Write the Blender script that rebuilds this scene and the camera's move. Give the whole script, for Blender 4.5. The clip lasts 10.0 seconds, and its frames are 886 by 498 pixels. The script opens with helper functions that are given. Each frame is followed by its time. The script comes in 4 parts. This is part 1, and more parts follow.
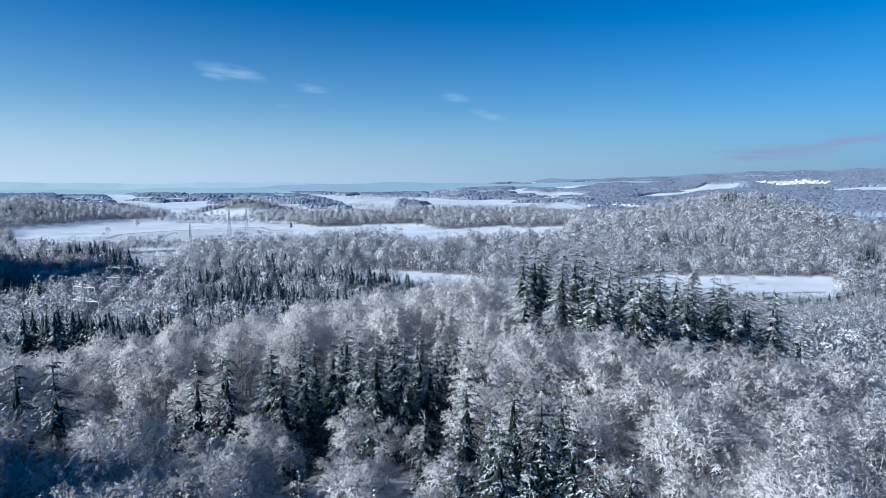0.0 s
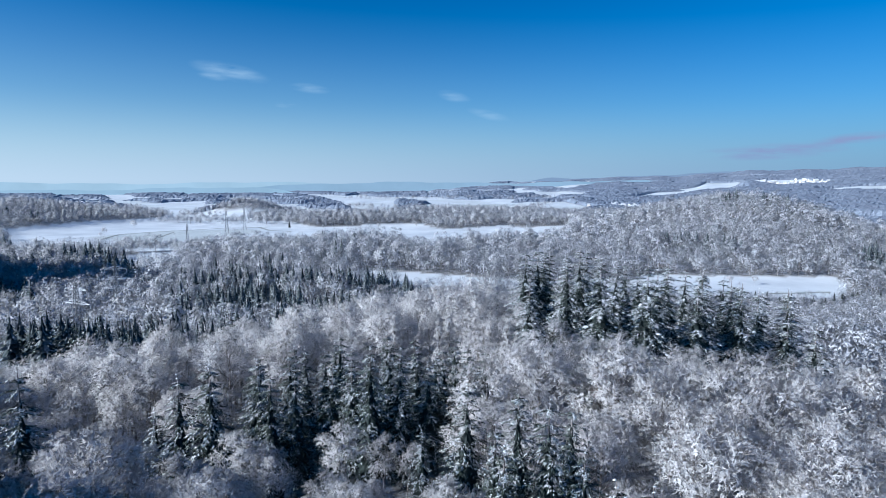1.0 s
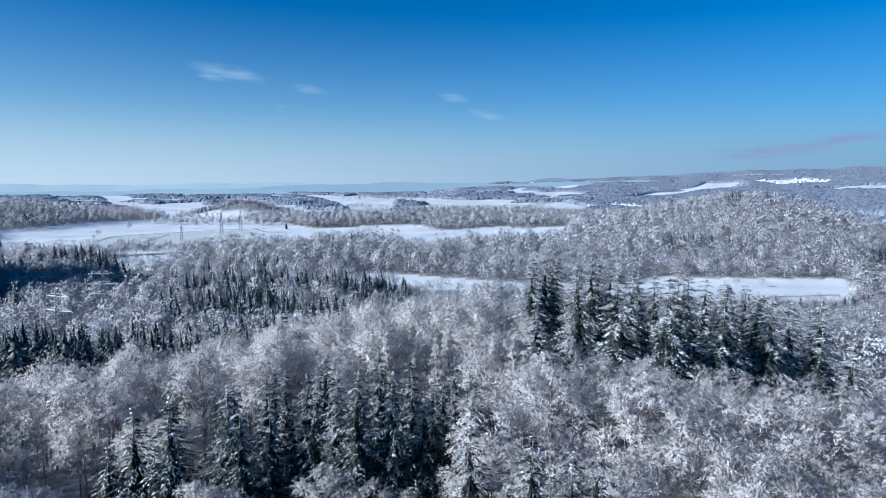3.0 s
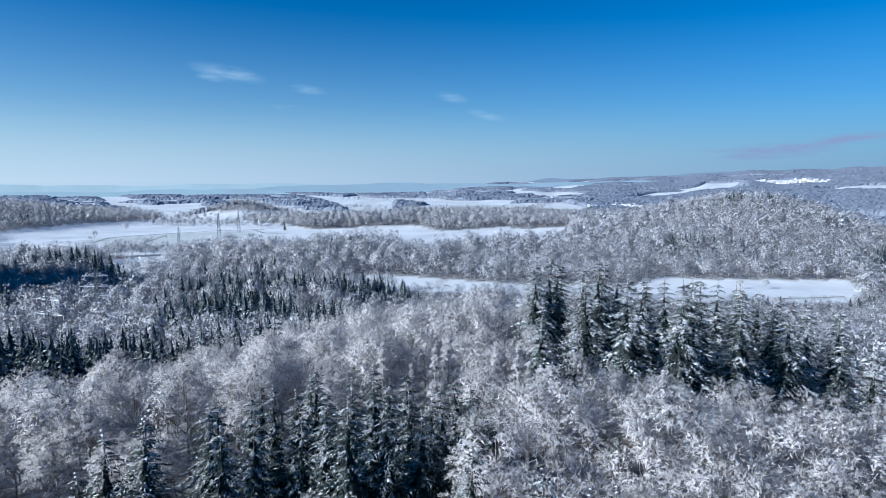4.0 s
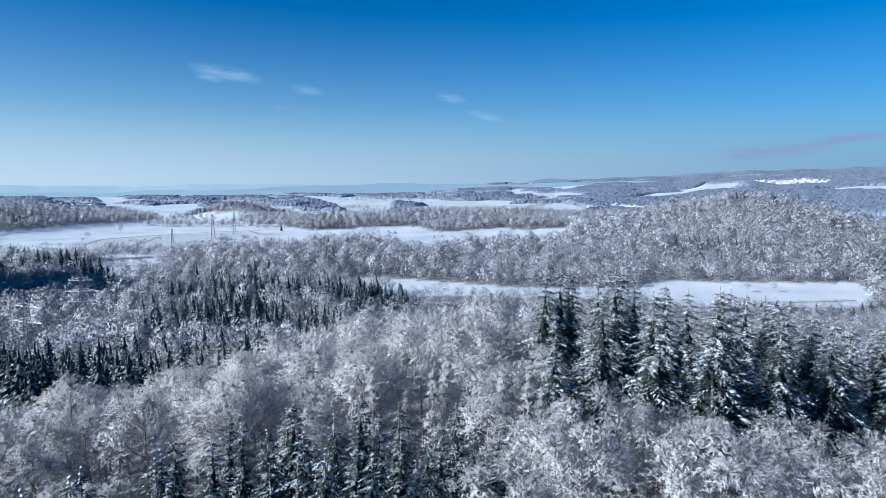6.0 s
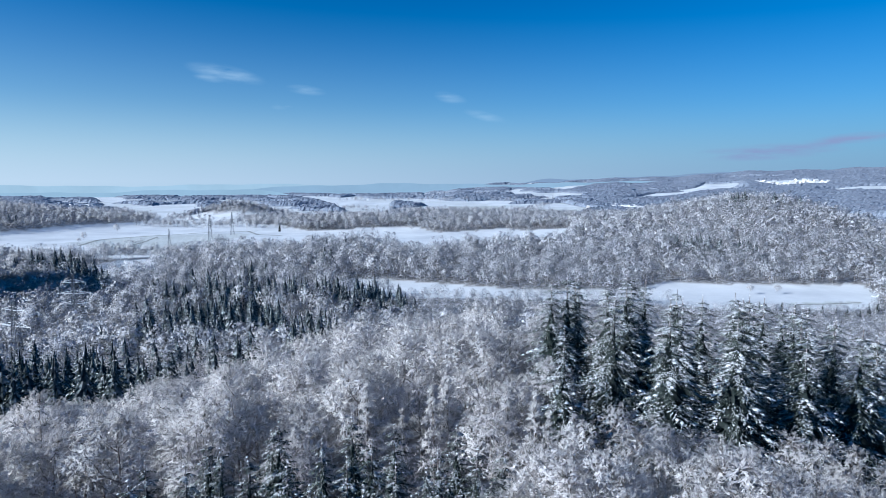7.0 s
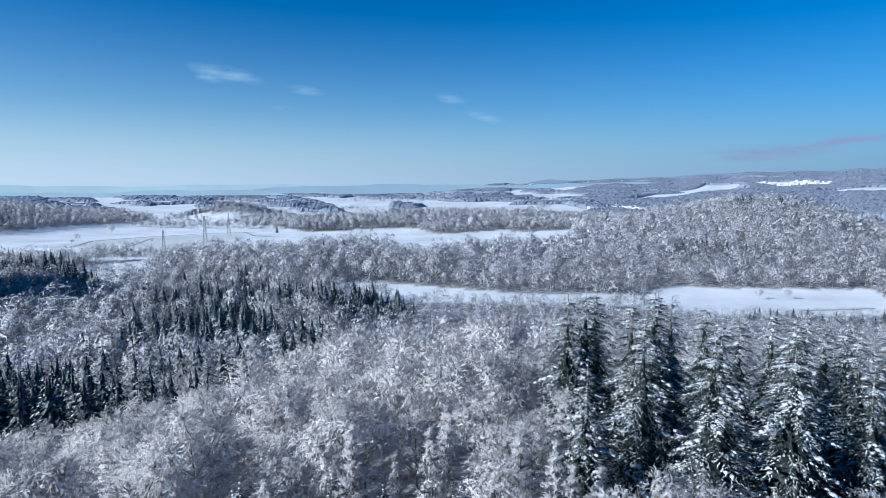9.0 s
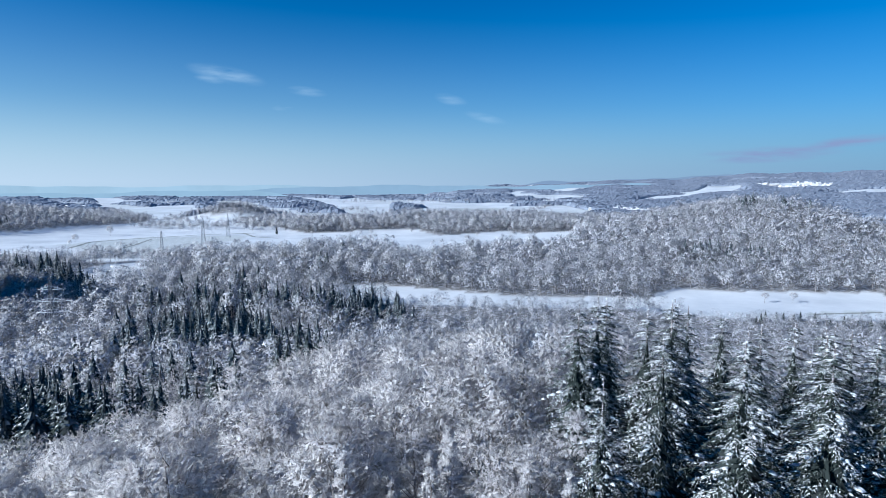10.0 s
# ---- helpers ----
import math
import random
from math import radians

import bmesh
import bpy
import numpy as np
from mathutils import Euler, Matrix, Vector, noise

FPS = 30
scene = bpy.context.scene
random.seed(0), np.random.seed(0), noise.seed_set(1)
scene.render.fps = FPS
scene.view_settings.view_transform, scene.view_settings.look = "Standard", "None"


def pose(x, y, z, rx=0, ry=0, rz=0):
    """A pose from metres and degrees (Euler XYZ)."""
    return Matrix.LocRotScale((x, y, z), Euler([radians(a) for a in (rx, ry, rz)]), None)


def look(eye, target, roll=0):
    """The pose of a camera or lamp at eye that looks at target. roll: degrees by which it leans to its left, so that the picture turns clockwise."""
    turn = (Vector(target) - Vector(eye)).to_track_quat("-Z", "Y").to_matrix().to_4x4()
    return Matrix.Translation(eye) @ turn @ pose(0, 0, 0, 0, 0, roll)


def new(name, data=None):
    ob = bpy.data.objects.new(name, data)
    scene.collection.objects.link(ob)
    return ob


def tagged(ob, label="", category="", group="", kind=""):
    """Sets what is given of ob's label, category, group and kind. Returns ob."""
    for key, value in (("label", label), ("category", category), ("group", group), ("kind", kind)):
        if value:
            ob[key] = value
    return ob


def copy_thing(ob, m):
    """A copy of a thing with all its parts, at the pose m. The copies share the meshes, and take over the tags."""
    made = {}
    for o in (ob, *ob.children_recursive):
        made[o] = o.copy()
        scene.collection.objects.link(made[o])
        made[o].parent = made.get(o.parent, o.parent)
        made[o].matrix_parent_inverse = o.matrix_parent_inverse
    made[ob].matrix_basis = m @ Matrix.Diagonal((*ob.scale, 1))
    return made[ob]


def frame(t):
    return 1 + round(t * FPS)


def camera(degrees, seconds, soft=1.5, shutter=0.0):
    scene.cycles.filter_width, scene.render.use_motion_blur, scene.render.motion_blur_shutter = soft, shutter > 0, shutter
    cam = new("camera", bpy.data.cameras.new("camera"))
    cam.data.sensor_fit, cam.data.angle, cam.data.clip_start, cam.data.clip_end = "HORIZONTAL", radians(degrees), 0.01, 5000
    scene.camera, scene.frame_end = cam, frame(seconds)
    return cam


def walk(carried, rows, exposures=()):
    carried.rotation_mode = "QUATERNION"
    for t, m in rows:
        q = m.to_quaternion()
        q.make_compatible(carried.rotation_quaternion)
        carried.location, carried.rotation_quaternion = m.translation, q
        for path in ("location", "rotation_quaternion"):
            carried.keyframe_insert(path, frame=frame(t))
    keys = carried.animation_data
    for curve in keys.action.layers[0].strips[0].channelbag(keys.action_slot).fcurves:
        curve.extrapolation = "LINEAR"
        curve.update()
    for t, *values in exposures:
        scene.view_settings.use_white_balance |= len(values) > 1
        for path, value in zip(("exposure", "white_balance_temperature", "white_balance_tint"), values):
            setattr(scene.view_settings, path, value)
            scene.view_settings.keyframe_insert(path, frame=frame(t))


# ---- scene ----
cam = camera(73.6, 10.0, soft=0.7)
PATH = [
    (0.0, (0.587, 2.291, 89.726), (-1.214, 101.617, 78.274), 0.34),
    (1.0, (0.582, 8.149, 89.672), (-1.119, 107.467, 78.141), 0.24),
    (2.0, (0.558, 14.004, 89.727), (-1.063, 113.326, 78.215), 0.17),
    (3.0, (0.516, 19.897, 89.793), (-1.026, 119.227, 78.338), 0.11),
    (4.0, (0.457, 25.875, 89.832), (-0.997, 125.213, 78.437), 0.07),
    (5.0, (0.380, 31.975, 89.852), (-0.972, 131.319, 78.501), 0.05),
    (6.0, (0.287, 38.215, 89.883), (-0.958, 137.563, 78.557), 0.05),
    (7.0, (0.176, 44.574, 89.954), (-0.968, 143.926, 78.644), 0.07),
    (8.0, (0.050, 50.981, 90.070), (-1.026, 150.337, 78.792), 0.11),
    (9.0, (-0.092, 57.297, 90.193), (-1.162, 156.662, 78.993), 0.17),
    (10.0, (-0.250, 63.304, 90.217), (-1.417, 162.686, 79.178), 0.25),
]
walk(cam, [(t, look(eye, target, roll)) for t, eye, target, roll in PATH], exposures=[(0.0, 0.47, 5420, 4), (10.0, 0.47, 5420, 4)])

# ---- daylight: low winter sun over the left shoulder, clear sky ----
SUN_AZ, SUN_EL = radians(-114), radians(26)
to_sun = Vector((math.sin(SUN_AZ) * math.cos(SUN_EL), math.cos(SUN_AZ) * math.cos(SUN_EL), math.sin(SUN_EL)))
sun = new("sun", bpy.data.lights.new("sun", "SUN"))
sun.data.energy, sun.data.angle, sun.data.color = 5.5, radians(0.53), (1.0, 0.945, 0.88)
sun.matrix_world = look((-400, 60, 300), Vector((-400, 60, 300)) - to_sun)

world = bpy.data.worlds.new("winter_sky")
scene.world = world
world.use_nodes = True


def wire(tree, a, out, b, inp):
    tree.links.new(a.outputs[out], b.inputs[inp])


def build_sky():
    """Clear sky, pale towards the horizon, with a few thin wisps of cirrus and a low lavender bank."""
    nt = world.node_tree
    nt.nodes.clear()

    def calc(op, a, b=0.0, clamp=False):
        n = nt.nodes.new("ShaderNodeMath")
        n.operation, n.use_clamp = op, clamp
        for sock, v in zip(n.inputs, (a, b)):
            if isinstance(v, (int, float)):
                sock.default_value = v
            else:
                nt.links.new(v, sock)
        return n.outputs[0]

    def dot(v, w):
        n = nt.nodes.new("ShaderNodeVectorMath")
        n.operation = "DOT_PRODUCT"
        nt.links.new(v, n.inputs[0])
        n.inputs[1].default_value = w
        return n.outputs["Value"]

    def blend(a, b, fac, mode="MIX"):
        m = nt.nodes.new("ShaderNodeMix")
        m.data_type, m.blend_type = "RGBA", mode
        for sock, v in ((m.inputs[6], a), (m.inputs[7], b), (m.inputs[0], fac)):
            if isinstance(v, (int, float)):
                sock.default_value = v
            elif isinstance(v, tuple):
                sock.default_value = (*v, 1)
            else:
                nt.links.new(v, sock)
        return m.outputs[2]

    way = nt.nodes.new("ShaderNodeTexCoord").outputs["Generated"]
    sky = nt.nodes.new("ShaderNodeTexSky")
    sky.sky_type = "NISHITA"
    sky.sun_disc = False
    sky.sun_elevation, sky.sun_rotation = SUN_EL, SUN_AZ
    sky.altitude, sky.air_density, sky.dust_density, sky.ozone_density = 300, 1.0, 0.0, 6.0
    up = dot(way, (0, 0, 1))
    deep = nt.nodes.new("ShaderNodeHueSaturation")
    deep.inputs["Saturation"].default_value = SKY_SATURATION
    nt.links.new(sky.outputs[0], deep.inputs["Color"])
    col = blend(deep.outputs[0], SKY_TINT, 1.0, "MULTIPLY")
    # ground haze: a pale veil low over the horizon, whiter towards the sun
    west = calc("MULTIPLY_ADD", dot(way, (-1, 0, 0)), 0.8, True)
    nt.nodes[-1].inputs[2].default_value = 0.5
    veil = blend(HAZE_EAST, HAZE_WEST, west)
    low = calc("POWER", calc("SUBTRACT", 1.0, calc("DIVIDE", calc("ABSOLUTE", up), 0.36), True), 2.4)
    col = blend(col, veil, calc("MULTIPLY", low, 0.92))
    base = calc("POWER", calc("SUBTRACT", 1.0, calc("DIVIDE", calc("ABSOLUTE", up), 0.13), True), 1.8)
    col = blend(col, blend(MIST_EAST, MIST_WEST, west), calc("MULTIPLY", base, 0.85))
    # clouds: bearing, height, half length, half width (degrees), slant, strength, colour
    grain = nt.nodes.new("ShaderNodeTexNoise")
    grain.inputs["Scale"].default_value, grain.inputs["Detail"].default_value = 9.0, 6.0
    stretch = nt.nodes.new("ShaderNodeVectorMath")
    stretch.operation = "MULTIPLY"
    stretch.inputs[1].default_value = (1.5, 1.5, 9.0)
    nt.links.new(way, stretch.inputs[0])
    nt.links.new(stretch.outputs[0], grain.inputs["Vector"])
    for az, el, a, b, slant, k, tone in CLOUDS:
        az, el, sl = radians(az), radians(el), radians(slant)
        right = Vector((math.cos(az), -math.sin(az), 0))
        upv = Vector((-math.sin(az) * math.sin(el), -math.cos(az) * math.sin(el), math.cos(el)))
        u = dot(way, tuple((right * math.cos(sl) + upv * math.sin(sl)) / math.sin(radians(a))))
        v = dot(way, tuple((upv * math.cos(sl) - right * math.sin(sl)) / math.sin(radians(b))))
        front = calc("GREATER_THAN", dot(way, (math.sin(az) * math.cos(el), math.cos(az) * math.cos(el), math.sin(el))), 0.5)
        body = calc("POWER", calc("SUBTRACT", 1.0, calc("ADD", calc("MULTIPLY", u, u), calc("MULTIPLY", v, v)), True), 1.6)
        edge = calc("MULTIPLY", calc("SUBTRACT", grain.outputs[0], 0.36, True), 3.2)
        fac = calc("MULTIPLY", calc("MULTIPLY", calc("MULTIPLY", body, edge), k, True), front)
        col = blend(col, tone, fac)
    back = nt.nodes.new("ShaderNodeBackground")
    back.inputs["Strength"].default_value = SKY_STRENGTH
    out = nt.nodes.new("ShaderNodeOutputWorld")
    nt.links.new(col, back.inputs[0])
    wire(nt, back, 0, out, 0)


SKY_STRENGTH, SKY_SATURATION, SKY_TINT = 0.064, 1.32, (0.86, 1.0, 1.04)
HAZE_WEST, HAZE_EAST = (5.3, 6.9, 8.0), (2.2, 4.0, 5.9)
MIST_WEST, MIST_EAST = (7.2, 7.9, 8.6), (2.8, 4.1, 5.6)
WHITE_CLOUD, BANK = (6.0, 7.6, 9.0), (3.3, 3.9, 5.8)
CLOUDS = [(-20.3, 9.4, 3.6, 0.85, -9, 0.55, WHITE_CLOUD), (-21.8, 8.9, 1.4, 0.35, -6, 0.5, WHITE_CLOUD), (-13.4, 8.3, 2.0, 0.5, -5, 0.45, WHITE_CLOUD), (-15.5, 6.8, 1.2, 0.35, 4, 0.5, WHITE_CLOUD),
          (3.4, 6.1, 2.4, 0.5, -14, 0.35, WHITE_CLOUD), (0.0, 7.8, 1.8, 0.6, -12, 0.35, WHITE_CLOUD), (27.6, 2.5, 6.2, 0.8, 2, 1.7, BANK), (33.5, 3.4, 4.4, 0.55, 6, 1.4, BANK)]
build_sky()


# ---- materials ----
def material(name, rough=0.8, spec=0.2):
    m = bpy.data.materials.new(name)
    m.use_nodes = True
    b = m.node_tree.nodes["Principled BSDF"]
    b.inputs["Roughness"].default_value = rough
    b.inputs["Specular IOR Level"].default_value = spec
    return m, m.node_tree, b


def ramp(nt, stops):
    r = nt.nodes.new("ShaderNodeValToRGB")
    while len(r.color_ramp.elements) < len(stops):
        r.color_ramp.elements.new(0.5)
    for e, (p, c) in zip(r.color_ramp.elements, stops):
        e.position, e.color = p, (*c, 1)
    return r


def noise_node(nt, scale, detail=4.0, rough=0.6, coord="Object"):
    n = nt.nodes.new("ShaderNodeTexNoise")
    n.inputs["Scale"].default_value, n.inputs["Detail"].default_value, n.inputs["Roughness"].default_value = scale, detail, rough
    if coord == "World":
        g = nt.nodes.new("ShaderNodeNewGeometry")
        wire(nt, g, "Position", n, "Vector")
    else:
        c = nt.nodes.new("ShaderNodeTexCoord")
        wire(nt, c, coord, n, "Vector")
    return n


def mix(nt, a, b, fac, mode="MIX"):
    m = nt.nodes.new("ShaderNodeMix")
    m.data_type, m.blend_type = "RGBA", mode
    for sock, v in ((m.inputs[6], a), (m.inputs[7], b), (m.inputs[0], fac)):
        if isinstance(v, (int, float)):
            sock.default_value = v
        elif isinstance(v, tuple):
            sock.default_value = (*v, 1)
        else:
            nt.links.new(v, sock)
    return m.outputs[2]


def leafy_normal(nt):
    """The broad turn of the crown at a twig, which rounds its shading."""
    a = nt.nodes.new("ShaderNodeAttribute")
    a.attribute_name = "crown_turn"
    t = nt.nodes.new("ShaderNodeVectorTransform")
    t.vector_type, t.convert_from, t.convert_to = "NORMAL", "OBJECT", "WORLD"
    wire(nt, a, "Vector", t, 0)
    return t.outputs[0]


def twig_material(name, stops, patch, patch_scale=0.11, sheer=0.3, grain=0.0, airy=0.0):
    """Thin twigs or needles: each one takes its own tone, and broad patches shift the whole. sheer: how much light glows through; airy: how loosely the rime stands, letting light past."""
    m, nt, b = material(name, 0.75, 0.12)
    g = nt.nodes.new("ShaderNodeNewGeometry")
    r = ramp(nt, stops)
    wire(nt, g, "Random Per Island", r, 0)
    n = noise_node(nt, patch_scale, 3, 0.6, "World")
    k = ramp(nt, [(0.38, (0, 0, 0)), (0.64, (1, 1, 1))])
    wire(nt, n, 0, k, 0)
    col = mix(nt, r.outputs[0], mix(nt, r.outputs[0], patch, 1.0, "MULTIPLY"), k.outputs[0])
    if grain:
        fine = noise_node(nt, grain, 4, 0.7, "World")
        g2 = ramp(nt, [(0.34, (0.86, 0.85, 0.86)), (0.52, (1, 1, 1))])
        wire(nt, fine, 0, g2, 0)
        col = mix(nt, col, g2.outputs[0], 1.0, "MULTIPLY")
    turn = leafy_normal(nt)
    nt.links.new(col, b.inputs["Base Color"])
    nt.links.new(turn, b.inputs["Normal"])
    if sheer:
        t = nt.nodes.new("ShaderNodeBsdfTranslucent")
        nt.links.new(col, t.inputs["Color"])
        nt.links.new(turn, t.inputs["Normal"])
        x = nt.nodes.new("ShaderNodeMixShader")
        x.inputs[0].default_value = sheer
        wire(nt, b, 0, x, 1)
        wire(nt, t, 0, x, 2)
        wire(nt, x, 0, nt.nodes["Material Output"], "Surface")
    if airy:
        last = x if sheer else b
        y = nt.nodes.new("ShaderNodeMixShader")
        y.inputs[0].default_value = airy
        wire(nt, last, 0, y, 1)
        wire(nt, nt.nodes.new("ShaderNodeBsdfTransparent"), 0, y, 2)
        wire(nt, y, 0, nt.nodes["Material Output"], "Surface")
    return m


TWIG_TONES = [(0.0, (0.60, 0.56, 0.56)), (0.08, (0.87, 0.84, 0.85)), (0.4, (0.94, 0.92, 0.925)), (1.0, (0.97, 0.955, 0.96))]
frost = twig_material("hoar_frost_twigs", TWIG_TONES, (0.92, 0.905, 0.915), sheer=0.17, grain=2.2, airy=0.41)
# Frost cooler and duller than near twigs: distance haze put into its colour.
frost_far = twig_material("hazed_frost_crowns", [(0.0, (0.52, 0.53, 0.57)), (0.3, (0.63, 0.64, 0.685)), (1.0, (0.74, 0.75, 0.79))], (0.66, 0.655, 0.69), 0.09, sheer=0.12, airy=0.28)


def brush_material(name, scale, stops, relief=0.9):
    """Close brush of a crown or canopy, mottled at the scale of twigs in the tones given."""
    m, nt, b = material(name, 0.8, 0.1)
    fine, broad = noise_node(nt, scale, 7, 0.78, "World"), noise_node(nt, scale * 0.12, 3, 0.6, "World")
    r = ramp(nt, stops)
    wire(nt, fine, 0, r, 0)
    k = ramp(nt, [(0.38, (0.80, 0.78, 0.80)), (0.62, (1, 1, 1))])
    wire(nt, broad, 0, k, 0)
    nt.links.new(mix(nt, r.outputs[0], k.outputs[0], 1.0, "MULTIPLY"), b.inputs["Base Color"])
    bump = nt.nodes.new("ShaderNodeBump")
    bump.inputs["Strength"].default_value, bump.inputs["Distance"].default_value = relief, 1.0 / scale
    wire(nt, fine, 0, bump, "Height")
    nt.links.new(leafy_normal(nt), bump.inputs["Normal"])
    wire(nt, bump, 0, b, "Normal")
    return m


brush = twig_material("rimed_inner_twigs", [(0.0, (0.42, 0.39, 0.40)), (0.25, (0.74, 0.72, 0.735)), (1.0, (0.93, 0.92, 0.93))], (0.90, 0.885, 0.895), sheer=0.17, grain=2.2, airy=0.41)
# Dark cool tones paint in the shade and depth inside far crowns.
brush_far = twig_material("shaded_inner_crowns", [(0.0, (0.19, 0.19, 0.21)), (0.4, (0.34, 0.34, 0.37)), (1.0, (0.54, 0.54, 0.58))], (0.80, 0.79, 0.82), 0.03, sheer=0.1, airy=0.4)
# Blue-grey tones hold the distance haze of the far woods.
brush_hazed = brush_material("hazed_far_wood", 0.22, [(0.36, (0.155, 0.18, 0.225)), (0.5, (0.22, 0.25, 0.305)), (0.64, (0.32, 0.355, 0.42))], 0.3)
russet = twig_material("russet_leaves", [(0.0, (0.12, 0.06, 0.045)), (0.45, (0.24, 0.13, 0.095)), (1.0, (0.66, 0.58, 0.56))], (0.8, 0.7, 0.7))
needles = twig_material("spruce_needles", [(0.0, (0.022, 0.03, 0.026)), (0.45, (0.055, 0.068, 0.058)), (0.8, (0.12, 0.135, 0.13)), (1.0, (0.40, 0.42, 0.43))], (0.8, 0.85, 0.82), sheer=0.0)

rimed_needles = twig_material("rimed_spruce_needles", [(0.0, (0.03, 0.04, 0.044)), (0.45, (0.075, 0.09, 0.098)), (0.8, (0.19, 0.21, 0.225)), (1.0, (0.44, 0.46, 0.49))], (0.8, 0.85, 0.85), sheer=0.0, grain=0.6)

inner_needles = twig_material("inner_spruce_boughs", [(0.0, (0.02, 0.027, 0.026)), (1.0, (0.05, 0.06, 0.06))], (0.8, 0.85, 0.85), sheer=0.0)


def snow_material():
    m, nt, b = material("settled_snow", 0.65, 0.25)
    n = noise_node(nt, 1.6, 5)
    r = ramp(nt, [(0.3, (0.58, 0.60, 0.63)), (0.7, (0.76, 0.775, 0.79))])
    wire(nt, n, 0, r, 0)
    nt.links.new(r.outputs[0], b.inputs["Base Color"])
    nt.links.new(leafy_normal(nt), b.inputs["Normal"])
    return m


snow = snow_material()


def bark_material():
    m, nt, b = material("frosted_bark", 0.9, 0.1)
    n = noise_node(nt, 2.5, 6)
    r = ramp(nt, [(0.34, (0.08, 0.065, 0.06)), (0.52, (0.22, 0.195, 0.185)), (0.64, (0.66, 0.65, 0.67))])
    wire(nt, n, 0, r, 0)
    nt.links.new(r.outputs[0], b.inputs["Base Color"])
    return m


bark = bark_material()


def ground_material():
    """Snow in the open; litter, brush and thin snow under the trees, toned down so gaps stay dark; far wood floor
    tinted blue for haze.
    """
    m, nt, b = material("winter_ground", 0.75, 0.2)
    n1, n2, n3 = noise_node(nt, 0.02, 5, 0.6, "World"), noise_node(nt, 0.35, 6, 0.65, "World"), noise_node(nt, 0.006, 4, 0.6, "World")
    r1 = ramp(nt, [(0.28, (0.50, 0.52, 0.55)), (0.62, (0.68, 0.695, 0.715))])
    wire(nt, n1, 0, r1, 0)
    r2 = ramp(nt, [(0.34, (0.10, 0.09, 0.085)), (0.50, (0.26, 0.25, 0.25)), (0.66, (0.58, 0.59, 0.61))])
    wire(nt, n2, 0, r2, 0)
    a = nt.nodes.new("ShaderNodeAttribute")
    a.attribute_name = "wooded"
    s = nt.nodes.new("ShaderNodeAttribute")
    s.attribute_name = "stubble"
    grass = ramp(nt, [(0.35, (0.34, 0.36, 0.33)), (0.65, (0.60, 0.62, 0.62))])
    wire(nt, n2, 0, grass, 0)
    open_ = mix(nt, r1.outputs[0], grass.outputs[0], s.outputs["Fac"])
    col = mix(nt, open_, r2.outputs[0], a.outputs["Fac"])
    hazed_floor = nt.nodes.new("ShaderNodeAttribute")
    hazed_floor.attribute_name = "hazed_floor"
    # blue-grey haze tint for the far floor, matched to the far canopy
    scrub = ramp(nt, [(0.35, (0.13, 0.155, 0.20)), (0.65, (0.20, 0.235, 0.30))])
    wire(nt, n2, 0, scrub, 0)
    col = mix(nt, col, scrub.outputs[0], hazed_floor.outputs["Fac"])
    nt.links.new(col, b.inputs["Base Color"])
    bump = nt.nodes.new("ShaderNodeBump")
    bump.inputs["Strength"].default_value, bump.inputs["Distance"].default_value = 0.4, 0.25
    wire(nt, n2, 0, bump, "Height")
    wire(nt, bump, 0, b, "Normal")
    return m


ground_mat = ground_material()


def plain_material(name, colour, rough, metal=0.0):
    m, nt, b = material(name, rough, 0.4)
    n = noise_node(nt, 3.0, 5)
    r = ramp(nt, [(0.3, tuple(c * 0.75 for c in colour)), (0.7, colour)])
    wire(nt, n, 0, r, 0)
    nt.links.new(r.outputs[0], b.inputs["Base Color"])
    b.inputs["Metallic"].default_value = metal
    return m


steel = plain_material("galvanised_steel", (0.20, 0.21, 0.23), 0.55, 0.5)
rime = plain_material("rimed_cable", (0.82, 0.84, 0.88), 0.6)


# ---- the lie of the land ----
def ease(a, b, v):
    t = np.clip((v - a) / (b - a), 0, 1)
    return t * t * (3 - 2 * t)


def bump_at(x, y, cx, cy, rx, ry):
    return np.exp(-((x - cx) / rx) ** 2 - ((y - cy) / ry) ** 2)


